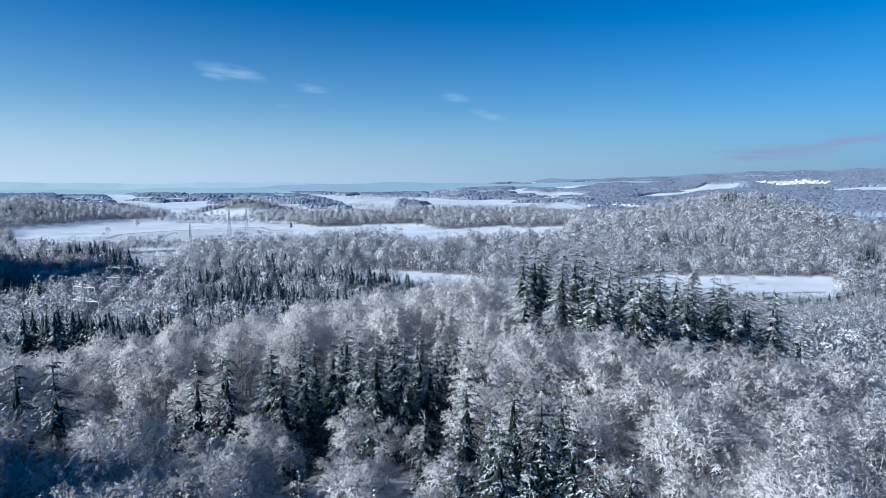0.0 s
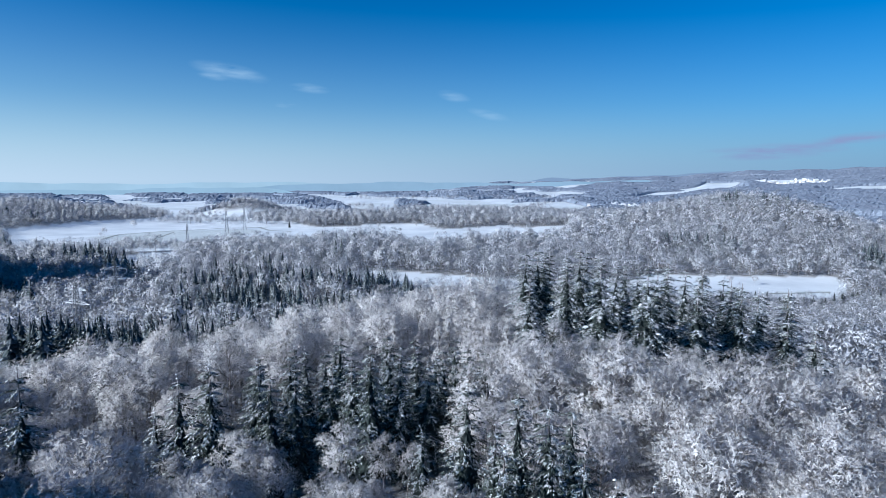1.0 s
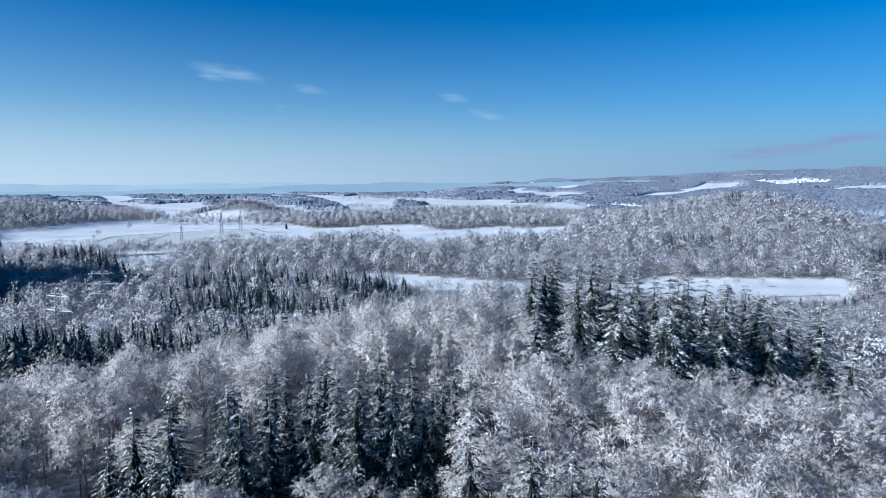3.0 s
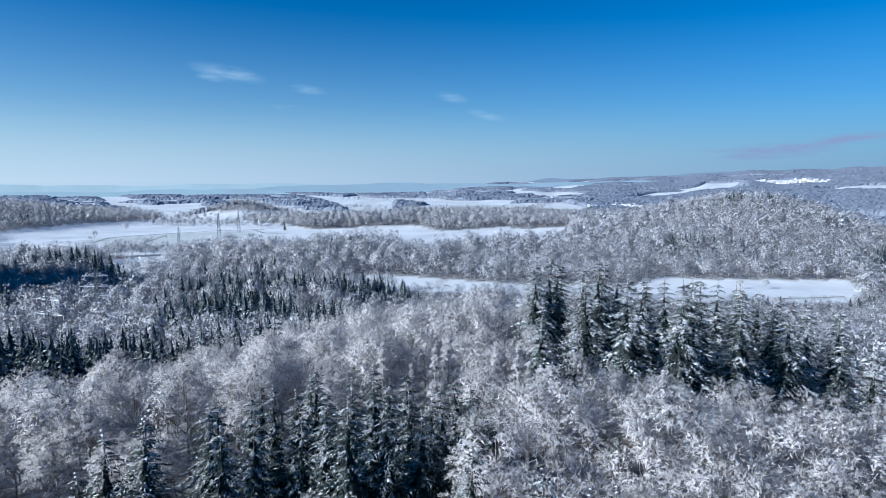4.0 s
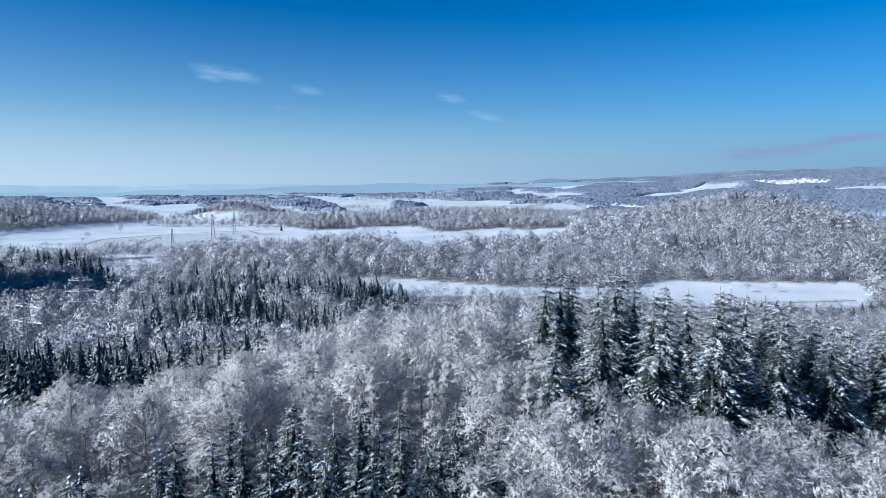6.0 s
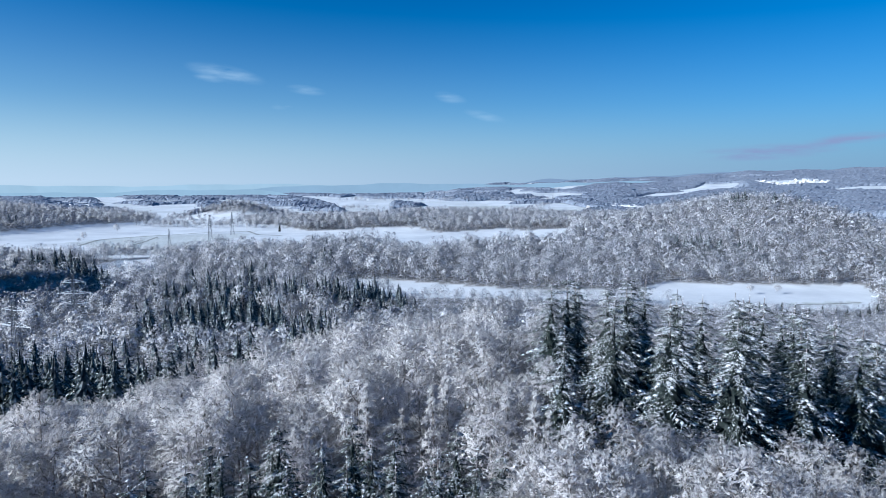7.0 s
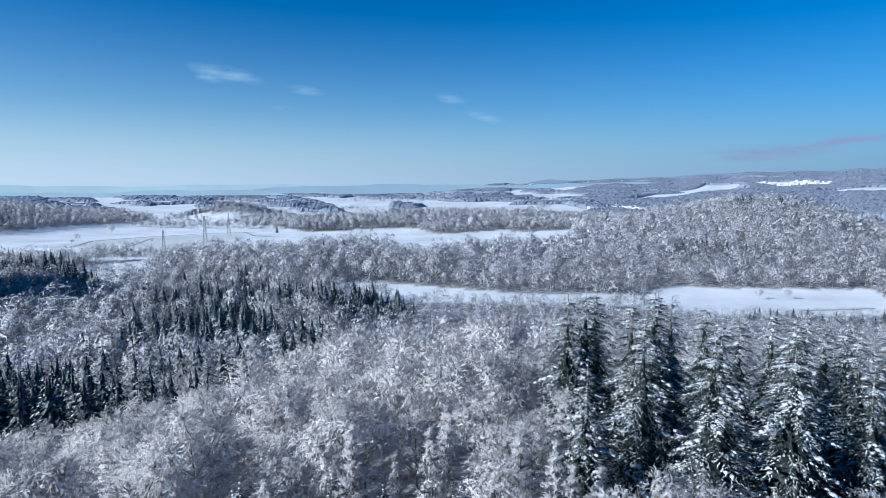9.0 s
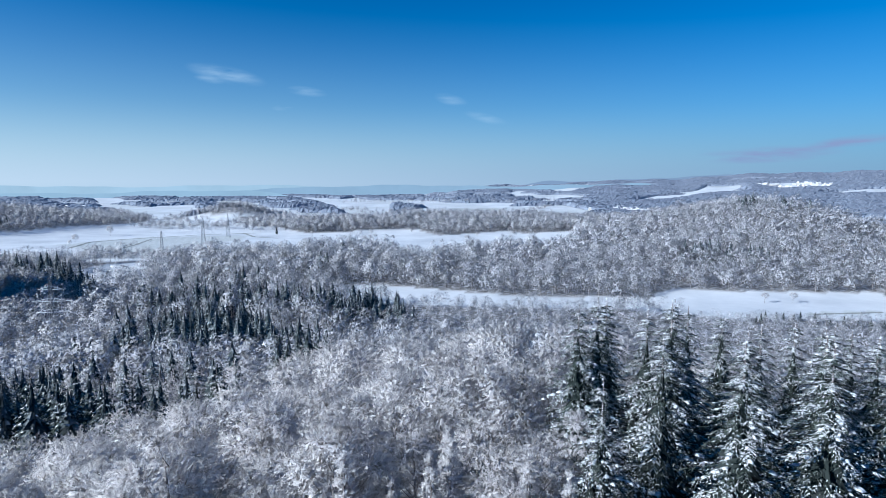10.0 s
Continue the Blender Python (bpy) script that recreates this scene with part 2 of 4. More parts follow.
def height(x, y):
    x, y = np.asarray(x, float), np.asarray(y, float)
    r, az = np.hypot(x, y), np.degrees(np.arctan2(x, y))
    h = 11 + 2.0 * np.sin(x / 170 + 1) * np.cos(y / 210) * ease(250, 600, y)
    # the wooded spur under the camera
    wl = 130 + 170 * (1 - ease(70, 154, y))
    side = np.where(x < 25, np.exp(-((x - 25) / wl) ** 2), np.exp(-((x - 25) / 75) ** 2))
    h = h + 36 * (1 - ease(150, 330, y)) * side
    # round wooded hill, rising woods and a copse knoll
    # the 70 and 160 rises are unseen hills, added to shade the left side
    h = h + 54 * bump_at(x, y, 415, 850, np.where(x < 415, 168, 96), 200) + 7 * bump_at(x, y, 300, 620, 190, 100) - 9 * bump_at(x, y, -46, 92, 17, 14) + 70 * bump_at(x, y, -124, 14, 38, 50) + 5 * bump_at(x, y, 74, 98, 22, 12) + 7 * bump_at(x, y, 108, 162, 28, 16) - 9 * bump_at(x, y, 74, 124, 16, 10) + 160 * bump_at(x, y, -492, 330, 85, 100) - 7 * bump_at(x, y, -88, 186, 50, 42)
    h = h + 36 * bump_at(x, y, -735, 960, 115, 230) + 28 * bump_at(x, y, -475, 1375, 80, 65)
    h = h + 10 * bump_at(x, y, -120, 1080, 220, 60) + 8 * bump_at(x, y, -300, 2400, 500, 400)
    # far country: climbs towards the rim, higher on the right
    rim = 11 + 60 * ease(-6, 6, az) + 118 * ease(0, 42, az) + (6 * np.sin(az * 0.55) + 4 * np.sin(az * 1.7 + 1)) * ease(0, 10, az)
    rim = np.where(np.abs(az) > 60, 60, rim)
    start = 2000 - 450 * ease(5, 35, az)
    climb = np.clip((r - start) / (4600 - start), 0, 1)
    h = h - 30 * ease(17, 27, az) * np.exp(-((r - 1380) / 330) ** 2)
    return h + (rim - 11) * climb ** 1.15


def inside(poly, x, y):
    res = np.zeros(np.shape(x), bool)
    for (x0, y0), (x1, y1) in zip(poly, poly[1:] + poly[:1]):
        cross = (y0 > y) != (y1 > y)
        res ^= cross & (x < (x1 - x0) * (y - y0) / ((y1 - y0) or 1e-9) + x0)
    return res


MEADOW = [(-97, 525), (-43, 521), (-24, 512), (42, 484), (102, 478), (139, 470), (150, 490), (169, 508), (210, 497), (310, 487), (300, 455), (262, 408), (169, 411), (142, 416), (113, 436), (56, 440), (1, 442), (-40, 450), (-78, 476)]
WEST_FIELD = [(-436, 585), (-421, 606), (-392, 616), (-357, 625), (-318, 640), (-290, 640), (-273, 630), (-266, 655), (-256, 683), (-224, 648), (-207, 672), (-175, 714), (-162, 762), (-110, 775), (-64, 749), (-22, 629), (-14, 682), (12, 750), (69, 765), (109, 735),
              (152, 782), (199, 997), (117, 989), (91, 1024), (32, 992), (-16, 963), (-51, 1019), (-119, 1020), (-219, 983), (-279, 1045), (-360, 1140), (-430, 1260), (-509, 1307), (-640, 1330), (-592, 1200), (-592, 1070), (-599, 981), (-603, 910), (-611, 855), (-620, 810)]
POCKET = [(-330, 600), (-320, 628), (-300, 636), (-270, 620), (-254, 560), (-245, 515), (-241, 489), (-267, 499), (-302, 523), (-322, 560)]
FAR_WEST = [(-1100, 1840), (-880, 2100), (-660, 1600), (-590, 1420), (-620, 1300), (-680, 1330), (-900, 1650)]
FAR_MID = [(-587, 2529), (-494, 3172), (-229, 2330), (-139, 1419), (-229, 1473), (-375, 1933)]
FAR_POND = [(-156, 1586), (-81, 1961), (-6, 2058), (398, 2137), (421, 1731), (274, 1463), (66, 1476)]
POWER_CUT = [(-192, 290), (-178, 290), (-182, 330), (-190, 372), (-208, 372), (-200, 330)]
SLOPE_A = [(637, 2271), (864, 2570), (1069, 2662), (1014, 2495), (846, 2321), (716, 2254)]
SLOPE_B = [(1146, 2824), (1322, 3151), (1442, 3032), (1310, 2712), (1161, 2647)]
SLOPE_C = [(509, 4095), (781, 4214), (853, 3667), (603, 3088), (578, 3368), (680, 3861)]
TOWN_FIELD = [(1440, 2650), (1485, 3050), (1600, 3080), (1752, 3000), (1770, 2850), (1620, 2640)]
FIELDS = [MEADOW, WEST_FIELD, POCKET, FAR_WEST, FAR_MID, FAR_POND, POWER_CUT, SLOPE_A, SLOPE_B, SLOPE_C, TOWN_FIELD]
DITCHES = [[(-300, 640), (-294, 640), (-372, 792), (-379, 788)], [(-440, 790), (-330, 903), (-335, 911), (-446, 797)], [(222, 424), (270, 428), (270, 434), (220, 429)]]
STUBBLE = [(-482, 780), (-430, 905), (-300, 935), (-290, 870), (-330, 740), (-375, 705)]


def wave(x, y, k):
    """Broad smooth patchiness between about -1 and 1."""
    return (np.sin(x * k + 1.3 * np.sin(y * k * 0.7 + 2)) + np.sin(y * k * 1.2 + 1.7 * np.sin(x * k * 0.8 + 1)) + np.sin((x + y) * k * 0.55 + 4)) / 3


def in_field(x, y):
    f = np.zeros(np.shape(x), bool)
    for p in FIELDS:
        f |= inside(p, x, y)
    r, az = np.hypot(x, y), np.degrees(np.arctan2(x, y))
    # the open plain behind the nearer woods, with copses and tree lines left standing
    plain = (az > -34) & (az < 12 + 2 * wave(x, y, 0.01)) & (r > 1180) & (r < 4800) & (wave(x, y, 0.011) + 0.6 * wave(x, y, 0.03) < 0.02)
    plain &= ~((x < -560) & (y < 1330)) & (bump_at(x, y, -475, 1375, 80, 65) < 0.45)
    return f | plain | ((r > 1700) & (az > 12) & (wave(x, y, 0.008) + 0.4 * wave(x, y, 0.023) > 0.62))


def mesh_from(name, verts, faces, mats=(), index=None, turn=None):
    """A mesh of triangles from arrays."""
    me = bpy.data.meshes.new(name)
    verts, faces = np.asarray(verts, np.float32), np.asarray(faces, np.int32)
    me.vertices.add(len(verts))
    me.vertices.foreach_set("co", verts.ravel())
    n = faces.shape[1]
    me.loops.add(faces.size)
    me.loops.foreach_set("vertex_index", faces.ravel())
    me.polygons.add(len(faces))
    me.polygons.foreach_set("loop_start", np.arange(0, faces.size, n, dtype=np.int32))
    for m in mats:
        me.materials.append(m)
    if index is not None:
        me.polygons.foreach_set("material_index", np.asarray(index, np.int32))
    me.polygons.foreach_set("use_smooth", np.ones(len(faces), bool))
    if turn is not None:
        at = me.attributes.new("crown_turn", "FLOAT_VECTOR", "POINT")
        at.data.foreach_set("vector", np.asarray(turn, np.float32).ravel())
    me.update(calc_edges=True)
    return me


def part(name, me, parent, label=""):
    ob = new(name, me)
    ob.parent = parent
    return tagged(ob, label)


def build_ground():
    rings = np.concatenate([[0.0], np.geomspace(15, 4750, 330)])
    az = np.concatenate([np.linspace(-46, 46, 321), np.linspace(46, 314, 50)[1:-1]])
    a, r = np.meshgrid(np.radians(az), rings)
    x, y = (r * np.sin(a)), (r * np.cos(a))
    z = height(x, y)
    n = len(az)
    i, j = np.meshgrid(np.arange(len(rings) - 1), np.arange(n), indexing="ij")
    k = (j + 1) % n
    f = np.stack([i * n + j, i * n + k, (i + 1) * n + k, (i + 1) * n + j], -1).reshape(-1, 4)
    me = mesh_from("ground", np.stack([x, y, z], -1).reshape(-1, 3), f, [ground_mat])
    stubble = np.maximum(0.95 * (inside([(0, 1600), (125, 1600), (175, 1760), (150, 1990), (0, 1960), (-20, 1750)], x, y)), 0.7 * inside(STUBBLE, x, y))
    stubble = np.maximum(stubble, 0.35 * ((r > 1200) & (wave(x, y, 0.02) > 0.2)))
    for d in DITCHES:
        stubble = np.maximum(stubble, 0.9 * inside(d, x, y))
    # far woods, whose floor takes the painted haze tint
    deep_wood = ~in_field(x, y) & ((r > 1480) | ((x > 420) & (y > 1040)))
    for key, v in (("wooded", ~in_field(x, y)), ("stubble", stubble), ("hazed_floor", deep_wood)):
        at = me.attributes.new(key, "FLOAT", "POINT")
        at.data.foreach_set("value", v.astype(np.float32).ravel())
    tagged(new("ground", me), "rolling snow-covered fields and dark forest floor", "ground", kind="structure")


build_ground()


# ---- trees ----
def unit(v):
    return v / np.maximum(np.linalg.norm(v, axis=-1, keepdims=True), 1e-9)


def blades(rng, base, way, length, width, face, loose=0.35, wobble=0.22):
    """Narrow tapered triangles, one a twig, their flat sides turned roughly to face, which also rounds their shading."""
    n = unit(face) + rng.normal(size=face.shape) * loose
    side = unit(np.cross(way, n)) * (np.asarray(width) / 2)[:, None]
    v = np.stack([base - side, base + side, base + way * np.asarray(length)[:, None]], 1).reshape(-1, 3)
    return v, np.arange(len(v)).reshape(-1, 3), np.repeat(unit(unit(face) + rng.normal(size=face.shape) * wobble), 3, 0)


def limb(points, radii, sides=4):
    """A tapered tube along points."""
    points = np.asarray(points, float)
    vs, fs = [], []
    ang = np.arange(sides) * 2 * np.pi / sides
    for q, (p, r) in enumerate(zip(points, radii)):
        d = unit(points[min(q + 1, len(points) - 1)] - points[max(q - 1, 0)])
        u = unit(np.cross(d, [0.31, 0.95, 0.05]))
        w = np.cross(d, u)
        vs.append(p + r * (np.cos(ang)[:, None] * u + np.sin(ang)[:, None] * w))
        if q:
            for s in range(sides):
                a, b = (q - 1) * sides + s, (q - 1) * sides + (s + 1) % sides
                fs += [[a, b, b + sides], [a, b + sides, a + sides]]
    vs = np.concatenate(vs)
    return vs, np.array(fs), np.zeros_like(vs)


def joined(pieces):
    vs, fs, ts, n = [], [], [], 0
    for v, f, t in pieces:
        vs.append(v)
        fs.append(f + n)
        ts.append(t)
        n += len(v)
    return np.concatenate(vs), np.concatenate(fs), np.concatenate(ts)


def spiral(n, z0, z1, turn):
    """Directions spread evenly over the part of a sphere between two heights."""
    z = z0 + (z1 - z0) * (np.arange(n) + 0.5) / n
    a = np.arange(n) * 2.39996 + turn
    r = np.sqrt(np.maximum(1 - z * z, 0))
    return np.stack([np.cos(a) * r, np.sin(a) * r, z], -1)


def broadleaf(seed, H, R, heads, sprays, twigs, width, length, form="round", fill=12, shell=False, wood=True, spread=0.55, droop=0.45, bole=0.3, reach=0.7, lift=0.1, stretch=1.0):
    """A bare frosted tree, (wood, inner brush, outer twigs): limbs carry heads, each head a dome of arching sprays, each spray set with rimed twigs. form "cone" is a larch."""
    rng = np.random.default_rng(seed)
    lean = rng.normal(0, 0.025, 2) * H
    turn = rng.uniform(0, 6.28)
    if form == "round":
        mid, half = H * (1 + bole) / 2, H * (1 - bole) / 2
        way = unit(spiral(heads, 1.0, -0.55, turn) + rng.normal(0, 0.16, (heads, 3)))
        rh = R * 1.5 / heads ** 0.5 * rng.uniform(0.75, 1.25, heads)
        c = np.array([*lean, mid]) + way * np.array([R, R, half]) * np.clip(1 - 0.7 * rh / R, 0.3, 0.9)[:, None] * rng.uniform(0.82, 1.12, (heads, 1))
    else:
        t = (np.arange(heads) + rng.uniform(0.1, 0.9, heads)) / heads
        a = np.arange(heads) * 2.39996 + turn
        way = unit(np.stack([np.cos(a), np.sin(a), 0.25 + 1.4 * t ** 3], -1))
        rh = R * 0.42 * (1 - t) + 0.45
        c = np.stack([np.cos(a) * R * 0.62 * (1 - t) + lean[0] * t, np.sin(a) * R * 0.62 * (1 - t) + lean[1] * t, H * (0.12 + 0.84 * t)], -1)
    top = np.array([*lean, H * (0.8 if form == "round" else 0.97)])
    thick = 0.011 * H
    pieces = [limb([(0, 0, -0.8), (lean[0] * 0.3, lean[1] * 0.3, H * 0.3), top * [0.7, 0.7, 0.75], top], [thick, thick * 0.75, thick * 0.5, thick * 0.12], 6) if wood else limb([(0, 0, -0.5), top * [1, 1, 0.7]], [thick, thick * 0.5], 3)]
    if wood:
        for p in c:
            z = max(H * 0.2, p[2] - 1.0 * np.hypot(*(p[:2] - lean)) - 1.0)
            root = np.array([lean[0] * 0.6, lean[1] * 0.6, min(z, p[2] - 0.3)])
            bow = (root + p) / 2 + rng.normal(0, 0.2, 3) + [0, 0, -0.02 * H]
            pieces.append(limb([root, bow, p], [thick * 0.42, thick * 0.28, thick * 0.14], 3))
    # arching sprays over each head, twigs along each spray
    n = heads * sprays
    k = np.repeat(np.arange(heads), sprays)
    d = np.concatenate([spiral(sprays, 1.0, -0.75, rng.uniform(0, 6.28)) for _ in range(heads)])
    d = unit(d + way[k] * (0.6 if form == "round" else 0.9) + rng.normal(0, 0.2, (n, 3)) + [0, 0, 0.12])
    foot = c[k] + d * (rh[k] * rng.uniform(0.3, 0.65, n))[:, None] * [1, 1, stretch]
    arm = rh[k] * rng.uniform(0.6, 1.25, n) * reach
    if wood:
        pieces.append(blades(rng, c[k], unit(foot - c[k]), np.linalg.norm(foot - c[k], axis=1) + 0.5 * arm, np.full(n, 0.06), d, 0.9))
    m = np.repeat(np.arange(n), twigs)
    u = rng.random(len(m)) ** 0.6
    sag = np.stack([0 * u, 0 * u, -droop * u * u], -1)
    base = foot[m] + (d[m] * u[:, None] + sag) * arm[m][:, None] + rng.normal(0, 0.022 * R, (len(m), 3))
    out = unit(d[m] + 2 * sag + rng.normal(size=(len(m), 3)) * spread + [0, 0, lift])
    if shell:
        # seen from far off the sprays close into a ragged shell, brushed upwards
        side = rng.normal(size=(len(m), 3))
        side = unit(side - (side * d[m]).sum(1, keepdims=True) * d[m])
        out = unit(side + d[m] * 0.3 + [0, 0, lift])
    face = unit(d[m] * 0.55 + way[k][m] * (0.95 if shell else 0.42) + [0, 0, 0.1 if shell else 0.42])
    long = rng.uniform(0.5, 1.3, len(m)) * length
    v, f, t = blades(rng, base - out * long[:, None] * 0.4, out, long, width * rng.uniform(0.55, 1.5, len(m)), face, 0.5, 0.07 if shell else 0.22)
    # every other twig is blunt: its broad end is the rimed tip
    v = v.reshape(-1, 3, 3)
    flip = np.arange(len(v)) % 2 == 0
    side = (v[flip, 1] - v[flip, 0]) / 2
    root, tip = (v[flip, 0] + v[flip, 1]) / 2, v[flip, 2]
    v[flip] = np.stack([tip + side, tip - side, root], 1)
    # the close brush inside each head
    i = np.repeat(np.arange(heads), fill)
    g = unit(rng.normal(size=(len(i), 3)))
    at = c[i] + g * (rh[i] * 0.7 * rng.random(len(i)) ** 0.4)[:, None]
    lie = unit(rng.normal(size=(len(i), 3)) + g)
    size = np.minimum(2.6 * rh[i] / fill ** 0.5, (1.25 if wood else 0.8) * length)
    inner = blades(rng, at - lie * (size * 0.6)[:, None], lie, 1.2 * size, size * (0.45 if wood else 0.7), unit(g * 0.6 + way[i] * 0.5 + [0, 0, 0.4]), 0.6)
    return joined(pieces), inner, (v.reshape(-1, 3), f, t)


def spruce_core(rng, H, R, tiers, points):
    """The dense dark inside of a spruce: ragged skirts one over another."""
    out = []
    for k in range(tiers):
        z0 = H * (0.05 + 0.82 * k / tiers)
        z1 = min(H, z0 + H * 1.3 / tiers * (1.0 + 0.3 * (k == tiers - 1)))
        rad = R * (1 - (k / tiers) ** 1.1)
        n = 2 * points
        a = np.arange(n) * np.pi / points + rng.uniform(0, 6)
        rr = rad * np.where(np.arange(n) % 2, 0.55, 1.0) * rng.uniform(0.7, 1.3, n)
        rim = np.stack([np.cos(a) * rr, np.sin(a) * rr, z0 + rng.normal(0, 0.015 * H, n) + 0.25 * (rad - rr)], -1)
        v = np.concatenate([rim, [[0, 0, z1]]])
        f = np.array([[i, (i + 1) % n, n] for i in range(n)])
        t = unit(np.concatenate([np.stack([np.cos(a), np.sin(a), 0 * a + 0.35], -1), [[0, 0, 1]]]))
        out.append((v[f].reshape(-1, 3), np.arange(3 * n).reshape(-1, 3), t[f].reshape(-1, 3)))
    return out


def snow_cap(mid, along, across, rng):
    """A small rounded cushion of snow: a low dome over an uneven rim."""
    a = np.arange(5) * 1.2566 + rng.uniform(0, 1.2)
    rim = mid + np.cos(a)[:, None] * along * rng.uniform(0.8, 1.2, (5, 1)) + np.sin(a)[:, None] * across * rng.uniform(0.8, 1.2, (5, 1))
    high = 0.55 * np.linalg.norm(across)
    v = np.concatenate([rim + [0, 0, -0.25 * high], [mid + [0, 0, high]]])
    t = unit(np.concatenate([unit(rim - mid) + [0, 0, 0.55], [[0, 0, 1.0]]]))
    return v, np.array([[i, (i + 1) % 5, 5] for i in range(5)]), t


def spruce_mesh(seed, H, R, whorls, boughs, pairs, caps=3, fine=2, bare=0.05, load=0.45, full=0.68):
    """A snow-laden spruce: (trunk, needles, snow, dark inside). Boughs droop in whorls; side twigs hang from each, with snow on the twigs and cushions along the bough."""
    rng = np.random.default_rng(seed)
    trunk = limb([(0, 0, -0.8), (0, 0, H * 0.5), (0, 0, H * 0.99)], [0.015 * H, 0.009 * H, 0.0015 * H], 6 if pairs > 4 else 3)
    dark, white = [], []
    lop = rng.uniform(0, 6.28)

    def tris(v, t, into):
        v = v.reshape(-1, 3)
        into.append((v, np.arange(len(v)).reshape(-1, 3), np.repeat(unit(t), 3, 0)))

    for w in range(whorls):
        t = min(0.985, max(0.0, (w + rng.uniform(-0.3, 0.3)) / whorls))
        z = H * (bare + (0.985 - bare) * t)
        reach = R * (1 - t) ** full * (1 - 0.25 * (1 - t) ** 5) + 0.25
        n = max(4, int(round(boughs * (1 - 0.5 * t))))
        turn = rng.uniform(0, 6.28)
        for b in range(n):
            a = turn + 2 * np.pi * (b + rng.uniform(-0.4, 0.4)) / n
            L = reach * rng.uniform(0.68, 1.12) * (1 + 0.1 * np.cos(a - lop))
            d = np.array([np.cos(a), np.sin(a), 0.0])
            s = np.array([-d[1], d[0], 0.0])
            sink = rng.uniform(0.4, 0.8) * (1 - 0.55 * t)
            rise = 0.10 + 0.3 * t ** 2
            zb = z + rng.uniform(-0.32, 0.32) * H / whorls * (1 - 0.6 * t)

            def at(q):
                return d * (q * L)[:, None] + np.stack([0 * q, 0 * q, zb + L * (rise * q - sink * q ** 1.4 - 0.3 * t * q * q + 0.15 * sink * q ** 5)], -1)

            q = np.linspace(0.12, 1.0, pairs) + rng.uniform(-0.04, 0.04, pairs)
            pos = at(q)
            tw = L * (0.30 - 0.17 * q) + 0.28
            fat = (0.10 + 0.30 * L / pairs) / (1 + 0.55 * (fine - 1))
            laden = rng.random() < load
            heavy = rng.choice([0.6, 0.9, 1.3]) if laden else 0.5
            for sg in (-1, 1):
                way = unit(d * rng.uniform(0.35, 0.9, (pairs, 1)) + sg * s * rng.uniform(0.35, 0.95, (pairs, 1)) + [0, 0, -0.34] + rng.normal(0, 0.16, (pairs, 3)))
                turns = d * 0.85 + sg * s * 0.35 + rng.normal(0, 0.22, (pairs, 3)) + [0, 0, 0.3]
                for j in range(fine):
                    # short sprigs one after another along the side twig, each hanging a little
                    p0 = pos + way * (tw * j / fine * 0.9)[:, None]
                    hang = unit(way + rng.normal(0, 0.24, (pairs, 3)) + [0, 0, -0.25 * (fine > 1)])
                    long = tw * rng.uniform(0.7, 1.1, pairs) * (1.0 if fine == 1 else 1.35 / fine)
                    edge = unit(np.cross(hang, rng.normal(0, 0.6, (pairs, 3)) + turns)) * fat * 0.5
                    tris(np.stack([p0 - edge, p0 + edge, p0 + hang * long[:, None]], 1), turns + rng.normal(0, 0.15, (pairs, 3)), dark)
                    keep = rng.random(pairs) < ((0.55 + 0.45 * q) if laden else 0.12)
                    if keep.any():
                        m0 = p0 + hang * (long * rng.uniform(0.0, 0.3, pairs))[:, None] + [0, 0, 0.06]
                        m1 = p0 + hang * (long * rng.uniform(0.6, 0.95, pairs))[:, None] + [0, 0, 0.06]
                        tris(np.stack([m0 - edge * 1.15, m0 + edge * 1.15, m1], 1)[keep], (turns * 0.6 + [0, 0, 0.6])[keep], white)
            end = at(np.array([0.86, 1.0]))
            tip = unit(end[1] - end[0])
            tris(np.stack([end[1] - s * 0.16, end[1] + s * 0.16, end[1] + tip * (0.3 + 0.08 * L)]), (d + [0, 0, 0.4])[None], dark)
            for c in range(caps):
                if rng.random() > (0.9 if laden else 0.2):
                    continue
                qc = rng.uniform(0.35, 1.02)
                mid = at(np.array([qc]))[0] + s * rng.normal(0, 0.05 * L) + [0, 0, 0.05]
                size = (0.07 + 0.032 * L) * rng.uniform(0.5, 1.3) * heavy
                white.append(snow_cap(mid, (d + tip) * 0.5 * size * rng.uniform(0.9, 1.5), s * size, rng))
    # snow gathered on the leader
    for zz in (0.93, 0.965, 0.99):
        white.append(snow_cap(np.array([rng.normal(0, 0.06), rng.normal(0, 0.06), H * zz]), np.array([0.16, 0, 0.05]), np.array([0, 0.16, 0.0]), rng))
    return trunk, joined(dark), joined(white), joined(spruce_core(rng, H * 0.92, R * 0.58, 13, 8))


